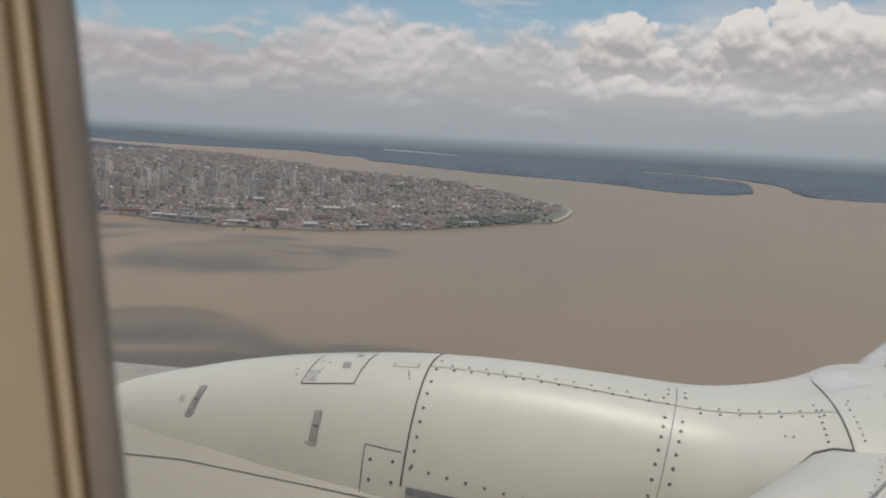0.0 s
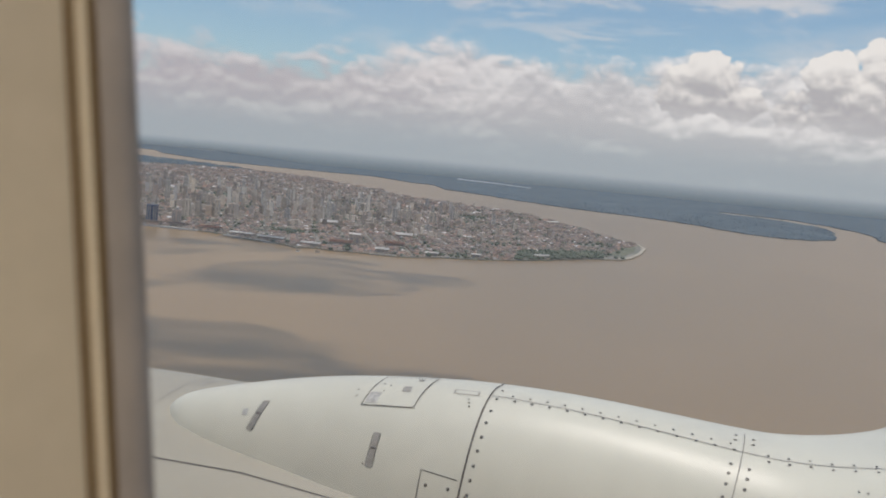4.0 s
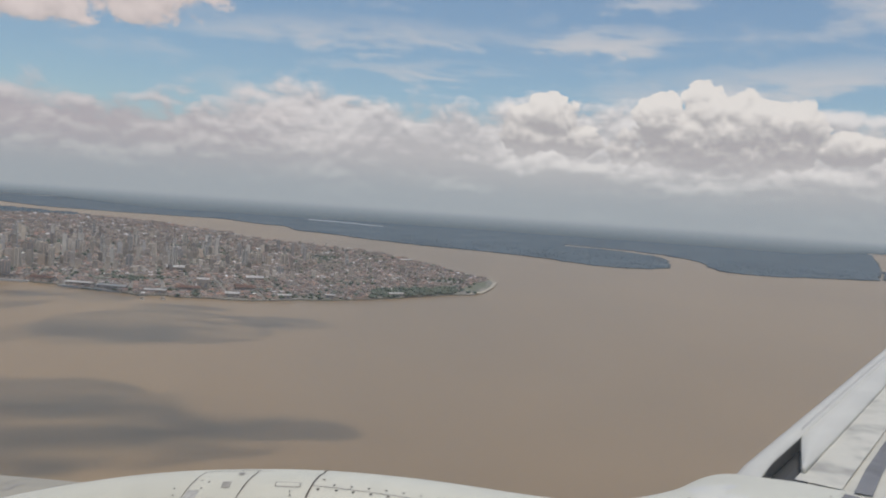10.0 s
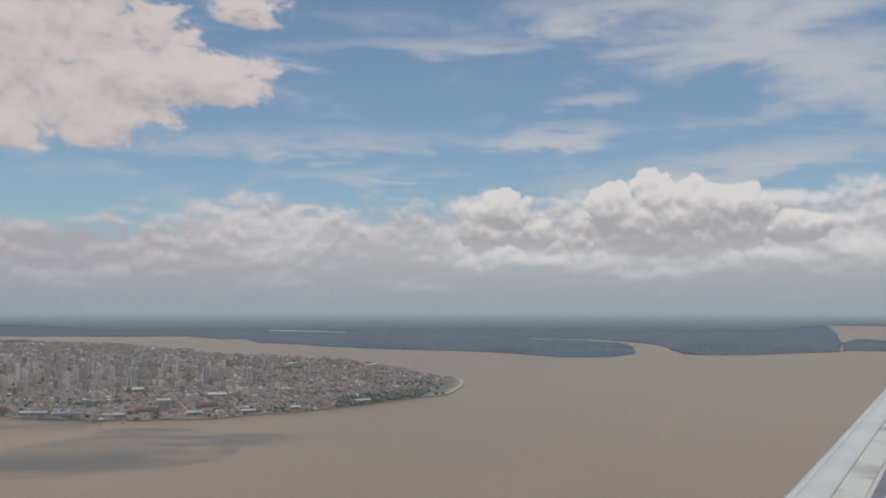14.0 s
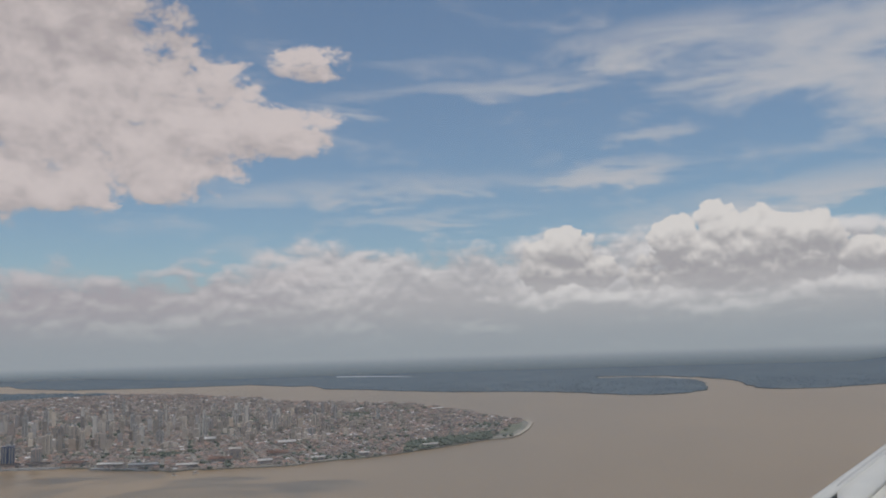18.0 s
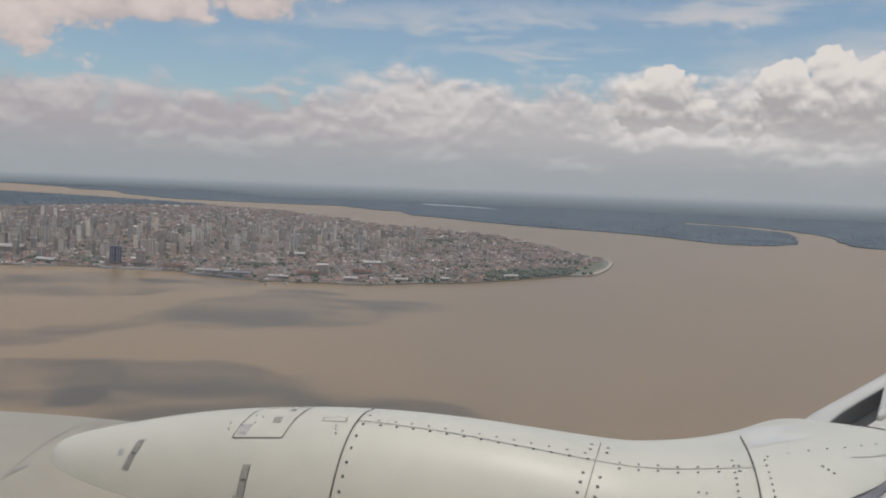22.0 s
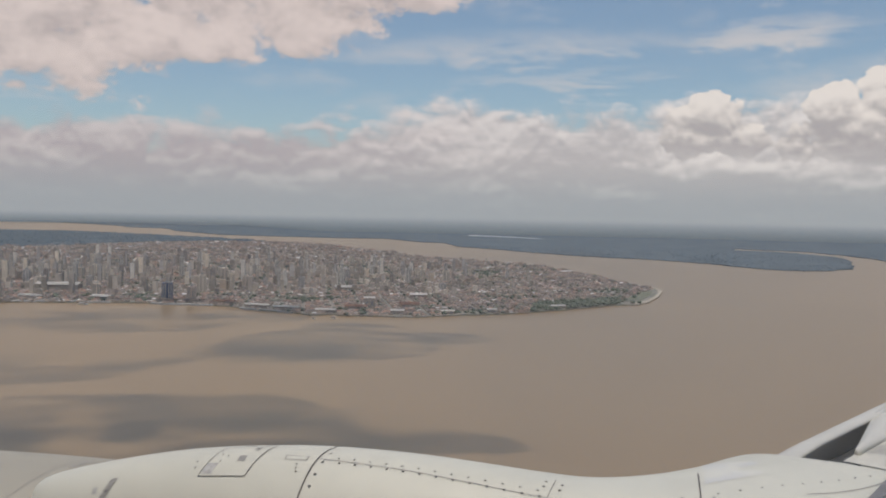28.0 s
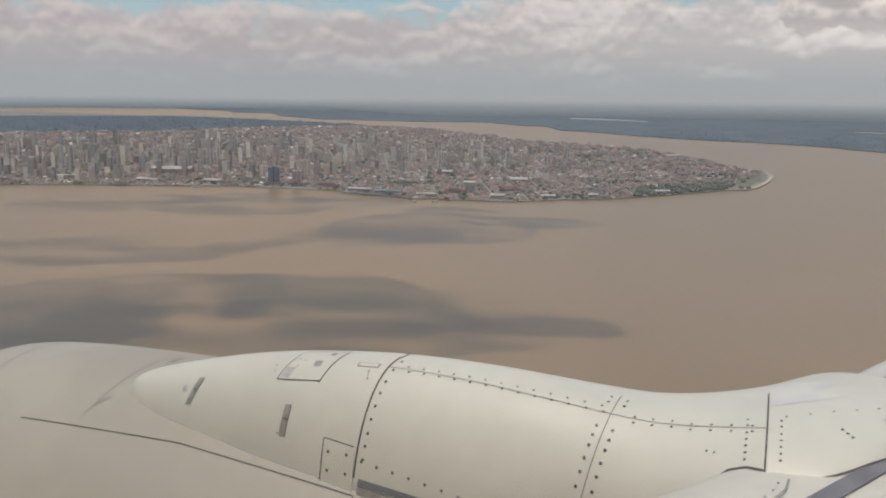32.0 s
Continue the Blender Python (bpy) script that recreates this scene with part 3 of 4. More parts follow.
link_mesh("slat_panel", verts, faces + [(0, 1, 2, 3, 4)], SLAT, plane, "pale closed outboard slat", smooth=True)

# seams, panels, latches and screws of the fairing
fairing_ribbon("seam", [(-0.925 - 0.07 * ((90 - a) / 78) ** 0.8, a) for a in range(90, 11, -3)] , 0.0075, SEAM, pylon)
fairing_ribbon("seam", span(-0.92, 90, -0.92, 150), 0.0075, SEAM, pylon)
fairing_ribbon("seam", [(-0.02 - 0.09 * ((88 - a) / 80) ** 1.3, a) for a in range(88, 5, -3)], 0.0045, SEAM_THIN, pylon)
fairing_ribbon("seam", span(-0.94, 75, 0.25, 66, 40) + span(0.26, 66, 0.49, 66, 6), 0.0036, SEAM_THIN, pylon)
fairing_ribbon("seam", [(0.492, a) for a in range(100, 8, -3)], 0.0058, SEAM, pylon)


def decal(name, s0, a0, s1, a1, mat, parent, lift=0.003, skew=0.0, n=8):
    """A raised plate that follows the fairing between two stations and two angles."""
    verts, faces = [], []
    for i in range(n + 1):
        a = a0 + (a1 - a0) * i / n
        for k in range(n + 1):
            s = s0 + (s1 - s0) * k / n + skew * i / n
            verts.append(fairing(s, a) + fairing_normal(s, a) * lift)
    for i in range(n):
        for k in range(n):
            o = i * (n + 1) + k
            faces.append((o, o + 1, o + n + 2, o + n + 1))
    return link_mesh(name, verts, faces, mat, parent, smooth=True)


for s, a0, a1, sk in ((-1.89, 32, 57, 0.045), (-1.358, 24, 41, 0.012)):
    plate = decal("latch", s, a0, s + 0.022, a1, LATCH, pylon, 0.003, sk)
    plate["label"] = "grey flush latch"
    fairing_ribbon("latch_edge", [(s - 0.003 + sk * k / 8, a0 + (a1 - a0) * k / 8) for k in range(9)], 0.0025, SEAM, pylon, 0.004)
    fairing_ribbon("latch_edge", [(s + 0.025 + sk * k / 8, a0 + (a1 - a0) * k / 8) for k in range(9)], 0.0025, SEAM, pylon, 0.004)
    decal("latch_bar", s + 0.002 + sk * 0.5, a0 + (a1 - a0) * 0.5, s + 0.02 + sk * 0.5, a0 + (a1 - a0) * 0.55, SEAM, pylon, 0.005)
# access door near the nose
door = decal("access_door", -1.428, 57.5, -1.222, 89, PAINT, pylon, 0.0015, 0.05)
for path in (span(-1.43, 57, -1.38, 90), span(-1.22, 58, -1.17, 92), span(-1.43, 57, -1.22, 58), span(-1.38, 90, -1.17, 92)):
    fairing_ribbon("door_seam", path, 0.0038, SEAM, door, 0.003)
decal("worn_patch", -1.418, 59, -1.372, 68, CHIP, door, 0.0032, 0.01)
decal("door_latch", -1.285, 70, -1.252, 76, LATCH, door, 0.0035)
decal("door_latch", -1.245, 84, -1.22, 88, LATCH, door, 0.0035)
decal("placard", -1.085, 72.6, -0.985, 77.4, LATCH, pylon, 0.0012)
decal("placard_face", -1.079, 73.3, -0.991, 76.7, PAINT, pylon, 0.0018)
decal("scuff", -1.93, 43, -1.905, 49, CHIP, pylon, 0.002)
# riveted bracket and the long dark vent at the foot
bracket = decal("bracket", -1.14, 6, -0.998, 26, PAINT, pylon, 0.006)
for path in (span(-1.14, 27, -1.0, 25), span(-1.14, 27, -1.15, 5)):
    fairing_ribbon("bracket_edge", path, 0.004, SEAM, bracket, 0.007)
fairing_ribbon("vent_slot", span(-0.975, 10.5, -0.25, 2.5, 30), 0.03, BAND, pylon, 0.004)
fairing_ribbon("vent_lip", span(-0.975, 7.5, -0.3, 0.8, 30), 0.03, LATCH, pylon, 0.012)

disc = bpy.data.meshes.new("screw")
ring_v = [(0.0062 * math.cos(2 * math.pi * k / 8), 0.0062 * math.sin(2 * math.pi * k / 8), 0.0) for k in range(8)]
disc.from_pydata(ring_v + [(0.6 * x, 0.6 * y, 0.0012) for x, y, z in ring_v], [], [tuple(range(8, 16))] + [(k, (k + 1) % 8, 8 + (k + 1) % 8, 8 + k) for k in range(8)])
disc.materials.append(SCREW)


def screw_at(p, n, parent, size=1.0):
    ob = new("screw", disc)
    ob.parent = parent
    ob.matrix_local = Matrix.LocRotScale(p + n * 0.002, n.to_track_quat("Z", "Y"), (size, size, 1))


def screw(s, a, size=1.0, parent=None):
    screw_at(fairing(s, a), fairing_normal(s, a), parent or pylon, size)


for a in (82, 72, 62, 54, 46, 39, 32, 26, 20):
    screw(-0.895 - 0.07 * ((90 - a) / 78) ** 0.8, a, 1.05)
for k in range(13):
    s = -0.86 + 0.0655 * k
    screw(s, 77.2 - 4.5 * (s + 0.94) / 0.68 * 0.66, 0.85)
    screw(s + 0.012, 72.4 - 4.5 * (s + 0.94) / 0.68 * 0.66, 0.95)
for k in range(7):
    s = 0.05 + 0.066 * k
    screw(s, 69.2 - 1.4 * (s > 0.2), 0.85)
    screw(s, 64.4 - 1.4 * (s > 0.2), 0.9)
for a in (84, 78, 58, 52, 46, 39, 32, 25, 18, 12):
    s = -0.02 - 0.09 * ((88 - a) / 80) ** 1.3
    screw(s - 0.03, a, 1.05)
    screw(s + 0.03, a - 1.5, 1.1)
for k in range(11):
    screw(-0.965 + 0.069 * k, 19.0 - 1.15 * k, 1.05)
for a in (73, 68, 62, 57, 52, 47, 42):
    screw(0.43, a, 0.9)
    screw_at(cap(0.535, a - 2), (cap(0.535, a - 2) - Vector((0.535, MIDV, -1.3))).normalized(), pylon, 0.7)
for s, a in ((-1.115, 21), (-1.03, 21), (-1.115, 13), (-1.03, 13)):
    screw_at(fairing(s, a) + fairing_normal(s, a) * 0.006, fairing_normal(s, a), bracket, 1.1)
for s, a in ((-1.46, 64), (-1.465, 70), (-1.36, 70), (-1.34, 76), (-1.37, 78), (-1.02, 69), (-1.015, 66), (-1.01, 63), (0.31, 48), (0.335, 47), (-1.372, 25)):
    screw(s, a, 0.7)


def cowl_ribbon(path, width, mat, lift=0.002, name="cowl_seam"):
    pts = [cowl(s, a) for s, a in path]
    nor = [Vector((0, -math.cos(radians(a)), math.sin(radians(a)))) for s, a in path]
    return ribbon(name, pts, nor, width, mat, engine, lift)


cowl_ribbon(span(-2.75, 57, -1.9, 58, 12) + span(-1.85, 58, -0.99, 53.6, 20), 0.0055, SEAM)
cowl_ribbon(span(-2.43, 60, -2.36, 110, 20), 0.004, SEAM_THIN)
cowl_ribbon(span(-0.985, 53.5, -1.02, 20, 20), 0.006, SEAM)
cowl_ribbon(span(-2.335, 89, -2.318, 96, 5), 0.02, LATCH, name="cowl_latch")
cowl_ribbon(span(-2.43, 64.5, -2.37, 69, 5), 0.02, LATCH, name="cowl_latch")
cowl_ribbon(span(-3.2, 57, -3.2, 110, 24), 0.006, SEAM_THIN)
for k in range(10):
    s = -0.95 + 0.075 * k
    screw_at(cowl(s, 50), Vector((0, -math.cos(radians(50)), math.sin(radians(50)))), engine, 1.0)


# seams of the wing and the cap
def wing_strip(name, path, width, mat, parent, lift=0.004, label=""):
    pts = [Vector((s, v, skin(v) + 0.012 + dz)) for s, v, dz in path]
    return ribbon(name, pts, [Vector((0, 0, 1))] * len(pts), width, mat, parent, lift, label)


def along(off, v0, v1, n=24):
    return [(lead(v0 + (v1 - v0) * k / n) + off, v0 + (v1 - v0) * k / n, 0.0) for k in range(n + 1)]


wing_strip("sealing_band", [(0.385 + 0.558 * (v - 2.126), v, 0.004) for v in (1.6, 1.9, 2.2, 2.5, 2.8, 3.1, 3.4, 3.75)], 0.062, BAND, wing_in, label="dark grey sealing band")
wing_strip("sealing_band", along(0.60, 3.8, 12.5), 0.075, BAND, wing_out, label="dark grey sealing band")
wing_strip("stained_strip", along(0.40, 3.9, 12.5), 0.2, STAIN, wing_out, 0.002, "stained grey strip behind the slat")
for v in (4.6, 5.5, 6.6, 7.9, 9.4, 11.0):
    wing_strip("wing_seam", [(lead(v) + 0.69 + 0.2 * k, v - 0.05 * k, 0.0) for k in range(8)], 0.007, SEAM_THIN, wing_out, 0.003)
wing_strip("wing_seam", along(0.98, 3.9, 12.5), 0.007, SEAM_THIN, wing_out, 0.003)
for k in range(40):
    v = 4.0 + 0.13 * k
    screw_at(Vector((lead(v) + 0.90, v, skin(v) + 0.016)), Vector((0, 0, 1)), wing_out, 0.8)
wing_strip("wing_seam", [(0.46, 2.37, 0), (0.62, 2.31, 0), (0.80, 2.245, 0), (1.2, 2.1, 0)], 0.008, SEAM, wing_in)
def meets_fairing(ds, dz):
    """Where the wing skin, ds behind its leading edge and dz below its top, goes into the near side of the fairing."""
    lo, hi = 1.9, MIDV
    for _ in range(30):
        v = 0.5 * (lo + hi)
        s, z = lead(v) + ds, skin(v) + dz
        w, zt, zb = smooth_table(HALFW, s), smooth_table(RIDGE, s), smooth_table(FOOT, s)
        c = min(1.5, abs(MIDV - v) / w) ** 2.27
        h = max(0.0, (z - zb) / (zt - zb)) ** 2.27
        if c + h < 1.0:
            hi = v
        else:
            lo = v
    return Vector((lead(lo) + ds, lo, skin(lo) + dz))


crease = []
NOSE = [(0.03, -0.19), (0.0, -0.14), (0.015, -0.075), (0.05, -0.035), (0.11, -0.012), (0.2, 0.0), (0.3, 0.004), (0.4, 0.008)]
for (s0, z0), (s1, z1) in zip(NOSE, NOSE[1:]):
    crease += [meets_fairing(s0 + (s1 - s0) * k / 4, z0 + (z1 - z0) * k / 4) for k in range(4)]
crease = [p for p in crease if p.x < 0.5 and p.y > 1.95]
ribbon("root_seam", crease, [Vector((-0.2, -0.55, 0.8)).normalized()] * len(crease), 0.009, SEAM, wing_in, 0.006)
wing_strip("wing_seam", [(0.56, 2.70, 0.002), (0.55, 2.62, 0.002), (0.50, 2.50, 0.002), (0.40, 2.34, 0.002), (0.27, 2.12, 0.002), (0.1, 1.85, 0.002)], 0.007, SEAM_THIN, wing_in)
for k in range(12):
    u = k / 11
    screw_at(Vector((0.53 - 0.33 * u ** 1.3, 2.66 - 0.62 * u, -0.985)), Vector((0, 0, 1)), wing_in, 0.8)


def cap_ribbon(path, width, mat):
    pts = [cap(s, a) for s, a in path]
    nor = []
    for s, a in path:
        n = (cap(s + 0.004, a) - cap(s - 0.004, a)).cross(cap(s, a + 0.5) - cap(s, a - 0.5)).normalized()
        nor.append(n if n.z > 0 else -n)
    return ribbon("cap_seam", pts, nor, width, mat, pylon, 0.002)


verts, faces = [], []
for i in range(13):
    for k in range(13):
        s, an = 0.512 + (0.17 + 0.05 * math.sin(k * 0.9)) * i / 12, 86 + (34 - 14 * i / 12) * k / 12
        p = cap(s, an)
        verts.append(p + (p - Vector((s, smooth_table(CAPV, s), -1.3))).normalized() * 0.0012)
for i in range(12):
    for k in range(12):
        o = i * 13 + k
        faces.append((o, o + 1, o + 14, o + 13))
link_mesh("bare_patch", verts, faces, BARE, pylon, "bare grey metal patch", smooth=True)
cap_ribbon(span(0.51, 24, 1.24, 20, 24), 0.0075, SEAM)
cap_ribbon(span(0.85, 62, 1.25, 45, 16), 0.004, SEAM_THIN)
for k in range(9):
    p = cap(0.55 + 0.075 * k, 74)
    screw_at(p, Vector((0, -0.2, 1)).normalized(), pylon, 0.75)
for s, a in ((0.72, 58), (0.735, 54), (0.75, 50)):
    screw_at(cap(s, a), Vector((0, -0.4, 1)).normalized(), pylon, 0.9)

# ---------------------------------------------------------------- the cabin wall and its window
def window_loop(grow, depth, n=10):
    """A rounded opening that leans with the fuselage, grown outwards, at a distance out from the lens."""
    x0, x1, z0, z1, r = -0.617 - grow, 0.60 + grow, -0.32 - grow, 0.44 + grow, 0.075 + grow
    pts = []
    for cx, cz, a0 in ((x1 - r, z1 - r, 0), (x0 + r, z1 - r, 90), (x0 + r, z0 + r, 180), (x1 - r, z0 + r, 270)):
        for k in range(n + 1):
            a = radians(a0 + 90 * k / n)
            z = cz + r * math.sin(a)
            pts.append(Vector((cx + r * math.cos(a) - 0.12 * (z + 0.02), depth, z)))
    return pts


def ring(name, loops, mat, parent, label=""):
    n, verts, faces = len(loops[0]), [], []
    for lp in loops:
        verts += lp
    for i in range(len(loops) - 1):
        for k in range(n):
            k2 = (k + 1) % n
            faces.append((i * n + k, i * n + k2, (i + 1) * n + k2, (i + 1) * n + k))
    return link_mesh(name, verts, faces, mat, parent, label, smooth=True)


window = empty("window_1", plane.matrix_world.copy(), "wide rounded cabin window with beige surround and dark gasket", "window", kind="structure")
ring("gasket", [window_loop(0.06, 0.285), window_loop(0.0, 0.245), window_loop(0.003, 0.238), window_loop(0.0075, 0.236)], GASKET, window, "dark grey rubber gasket")
ring("groove", [window_loop(0.0075, 0.236), window_loop(0.0082, 0.242), window_loop(0.0096, 0.238), window_loop(0.0102, 0.235)], RIM, window, "brown seal in the groove")
ring("inner_rim", [window_loop(0.0102, 0.235), window_loop(0.0112, 0.232), window_loop(0.0126, 0.232), window_loop(0.0132, 0.235)], TRIM, window)
ring("groove", [window_loop(0.0132, 0.235), window_loop(0.0138, 0.235), window_loop(0.0146, 0.229)], RIM, window, "brown seal in the groove")
ring("surround", [window_loop(0.0146, 0.229), window_loop(0.0156, 0.224), window_loop(0.03, 0.19), window_loop(0.045, 0.13)], TRIM, window, "beige moulded surround")
PANE = bpy.data.materials.new("hazed_acrylic")
PANE.use_nodes = True
q = Graph(PANE.node_tree)
q.nodes.remove(q.nodes["Principled BSDF"])
smear = q.noise(q.node("ShaderNodeTexCoord").outputs["Object"], 9.0, 5, 0.6)
veil_part = q.node("ShaderNodeBsdfTranslucent", {0: (0.95, 0.93, 0.90, 1.0)})
pane_mix = q.node("ShaderNodeMixShader", {0: q.step(smear, 0.3, 0.7, 0.095, 0.135), 1: q.node("ShaderNodeBsdfTransparent").outputs[0], 2: veil_part.outputs[0]})
q.tree.links.new(pane_mix.outputs[0], q.nodes["Material Output"].inputs[0])
lp = window_loop(0.012, 0.262)
pane = link_mesh("pane", lp, [tuple(range(len(lp)))], PANE, window, "faintly hazed acrylic pane")
pane.visible_shadow = False
# wall panel around the window
lp = window_loop(0.045, 0.13)
n = len(lp)
verts, faces = list(lp), []
for p in lp:
    d = Vector((p.x + 0.04, 0, p.z))
    k = 1.6 / max(abs(d.x), abs(d.z) * 2.4)
    verts.append(Vector((d.x * k - 0.04, 0.13, d.z * k)))
for k in range(n):
    k2 = (k + 1) % n
    faces.append((k, k2, n + k2, n + k))
verts += [v + Vector((0, 0.02, 0)) for v in verts[n:2 * n]]
for k in range(n):
    k2 = (k + 1) % n
    faces.append((n + k, n + k2, 2 * n + k2, 2 * n + k))
wall = link_mesh("wall_side", verts, faces, CABIN)
wall.matrix_world = plane.matrix_world.copy()
tagged(wall, "plain beige cabin side wall", "wall", kind="structure")


def plain_box(name, x0, x1, y0, y1, z0, z1, mat, label, category):
    verts = [(x, y, z) for x in (x0, x1) for y in (y0, y1) for z in (z0, z1)]
    faces = [(0, 1, 3, 2), (4, 6, 7, 5), (0, 4, 5, 1), (2, 3, 7, 6), (0, 2, 6, 4), (1, 5, 7, 3)]
    ob = link_mesh(name, verts, faces, mat)
    ob.matrix_world = plane.matrix_world.copy()
    return tagged(ob, label, category, kind="structure")


plain_box("ceiling", -1.6, 1.6, -2.2, 0.13, 0.66, 0.70, CABIN, "plain cabin ceiling", "ceiling")
plain_box("floor", -1.6, 1.6, -2.2, 0.13, -0.70, -0.66, CABIN, "plain cabin floor", "floor")
plain_box("wall_inner", -1.6, 1.6, -2.24, -2.2, -0.66, 0.66, CABIN, "plain far cabin wall", "wall")
plain_box("wall_front", -1.64, -1.6, -2.2, 0.13, -0.66, 0.66, CABIN, "plain front cabin wall", "wall")
plain_box("wall_back", 1.6, 1.64, -2.2, 0.13, -0.66, 0.66, CABIN, "plain rear cabin wall", "wall")

# ---------------------------------------------------------------- the city
rng = np.random.default_rng(7)
CITY_XY = np.array(city_line)


def inside(x, y, line=CITY_XY):
    """Which of the points lie within the shoreline."""
    x, y = np.asarray(x, float), np.asarray(y, float)
    hit = np.zeros(x.shape, bool)
    x0, y0 = line[-1]
    for x1, y1 in line:
        if y0 != y1:
            hit ^= ((y1 > y) != (y0 > y)) & (x < (x0 - x1) * (y - y1) / (y0 - y1) + x1)
        x0, y0 = x1, y1
    return hit


def bearing(x, y):
    return np.degrees(np.arctan2(x, y)), np.hypot(x, y)


def park(x, y):
    a, d = bearing(x, y)
    return (a > 1.5) & (a < 7.3) & (d < 600 + (a - 1.6) * 12)


def lattice(step, x0, x1, y0, y1, turn, jitter):
    u, v = np.meshgrid(np.arange(-2600, 2600, step), np.arange(-2600, 2600, step))
    u, v = u.ravel(), v.ravel()
    street = (np.round(u / step) % 6 != 0) & (np.round(v / step) % 9 != 0)
    u, v = u[street], v[street]
    u, v = u + rng.uniform(-jitter, jitter, u.size), v + rng.uniform(-jitter, jitter, u.size)
    c, s = math.cos(radians(turn)), math.sin(radians(turn))
    x, y = c * u - s * v, s * u + c * v
    ok = (x > x0) & (x < x1) & (y > y0) & (y < y1)
    x, y = x[ok], y[ok]
    ok = inside(x, y)
    return x[ok], y[ok]


def houses(name, x, y, w, l, h, rise, turn, roofs, label):
    """Many small gabled houses joined into one mesh: walls below, two roof slopes above."""
    n = x.size
    t = np.radians(turn + rng.choice([0, 90], n) + rng.normal(0, 4, n))
    c, s = np.cos(t), np.sin(t)
    base = np.array([(-1, -1), (1, -1), (1, 1), (-1, 1)]) * 0.5
    V = np.zeros((n, 10, 3))
    for k, (bx, by) in enumerate(base):
        for up in (0, 1):
            V[:, k + 4 * up, 0] = x + c * bx * w - s * by * l
            V[:, k + 4 * up, 1] = y + s * bx * w + c * by * l
            V[:, k + 4 * up, 2] = 0.6 + up * h
    for k, by in ((8, -0.5), (9, 0.5)):
        V[:, k, 0], V[:, k, 1], V[:, k, 2] = x - s * by * l, y + c * by * l, 0.6 + h + rise
    quads = np.array([(0, 1, 5, 4), (1, 2, 6, 5), (2, 3, 7, 6), (3, 0, 4, 7), (4, 8, 9, 7), (5, 6, 9, 8)])
    tris = np.array([(4, 5, 8), (6, 7, 9)])
    off = (np.arange(n) * 10)[:, None, None]
    F = [tuple(f) for f in (quads[None] + off).reshape(-1, 4).tolist()] + [tuple(f) for f in (tris[None] + off).reshape(-1, 3).tolist()]
    roof = rng.choice(3, n, p=roofs) + 1
    idx = np.concatenate([np.stack([np.zeros(n, int)] * 4 + [roof] * 2, 1).ravel(), np.zeros(2 * n, int)])
    ob = link_mesh(name, V.reshape(-1, 3).tolist(), F, None, None, label, mats=[HOUSE_WALL, ROOF_RED, ROOF_GREY, ROOF_WHITE], index=idx.tolist())
    return tagged(ob, label, "houses", kind="stuff")


# green belts where no houses stand
def green(x, y):
    return np.array([noise.noise(Vector((px / 55, py / 55, 2.0))) for px, py in zip(x, y)])


x, y = lattice(3.1, -900, 180, 420, 980, 14, 0.8)
a, d = bearing(x, y)
keep = (d < 980) & (a > -64) & ~park(x, y) & (green(x, y) < 0.42) & (a < 7.3 + np.clip((d - 640) / 60, 0, 2))
x, y = x[keep], y[keep]
n = x.size
houses("houses", x, y, rng.uniform(1.4, 2.9, n), rng.uniform(1.7, 3.6, n), rng.uniform(0.6, 1.8, n), rng.uniform(0.2, 0.6, n), 14, [0.29, 0.66, 0.05],
       "dense low houses with red clay, grey and white roofs")
x, y = lattice(7.0, -1700, 200, 500, 2050, -8, 2.2)
a, d = bearing(x, y)
keep = (d > 985) & (d < 1560 + 300 * np.clip((a + 30) / 10, 0, 1)) & (a > -64) & (green(x, y) < 0.5)
x, y = x[keep], y[keep]
n = x.size
houses("houses", x, y, rng.uniform(3.4, 6.5, n), rng.uniform(3.4, 7.5, n), rng.uniform(0.8, 3.0, n), rng.uniform(0.2, 0.8, n), -8, [0.25, 0.68, 0.07],
       "distant grey and red roofed houses of the outer city")


# tree crowns: small uneven clumps, joined
def crowns(name, x, y, size, label, z=0.4):
    n = x.size
    top = 0.5
    ringn = 6
    shape = [(0, 0, 1.0)]
    for h, r in ((0.72, 0.72), (0.25, 1.0), (-0.2, 0.7)):
        for k in range(ringn):
            an = 2 * math.pi * (k + (0.5 if h == 0.25 else 0)) / ringn
            shape.append((r * math.cos(an), r * math.sin(an), h))
    S = np.array(shape)
    m = len(S)
    V = S[None] * (0.75 + 0.5 * rng.random((n, m, 1)))
    V = V * (size[:, None, None] * np.array([1, 1, 0.8]))
    V[:, :, 0] += x[:, None]
    V[:, :, 1] += y[:, None]
    V[:, :, 2] += (z + size * 0.5)[:, None]
    f = [(0, 1 + k, 1 + (k + 1) % ringn) for k in range(ringn)]
    for r in (0, 1):
        for k in range(ringn):
            p, q2 = 1 + r * ringn + k, 1 + r * ringn + (k + 1) % ringn
            f += [(p, p + ringn, q2), (q2, p + ringn, q2 + ringn)]
    F = (np.array(f)[None] + (np.arange(n) * m)[:, None, None]).reshape(-1, 3).tolist()
    ob = link_mesh(name, V.reshape(-1, 3).tolist(), F, TREES, None, label)
    return tagged(ob, label, "trees", kind="stuff")


x, y = lattice(5.2, -900, 190, 420, 1100, 37, 2.4)
a, d = bearing(x, y)
gr = green(x, y)
keep = (d < 1100) & (a > -64) & (a < 8.6) & ((gr > 0.30) | (rng.random(x.size) < 0.24) | (park(x, y) & (rng.random(x.size) < 0.95)))
x, y = x[keep], y[keep]
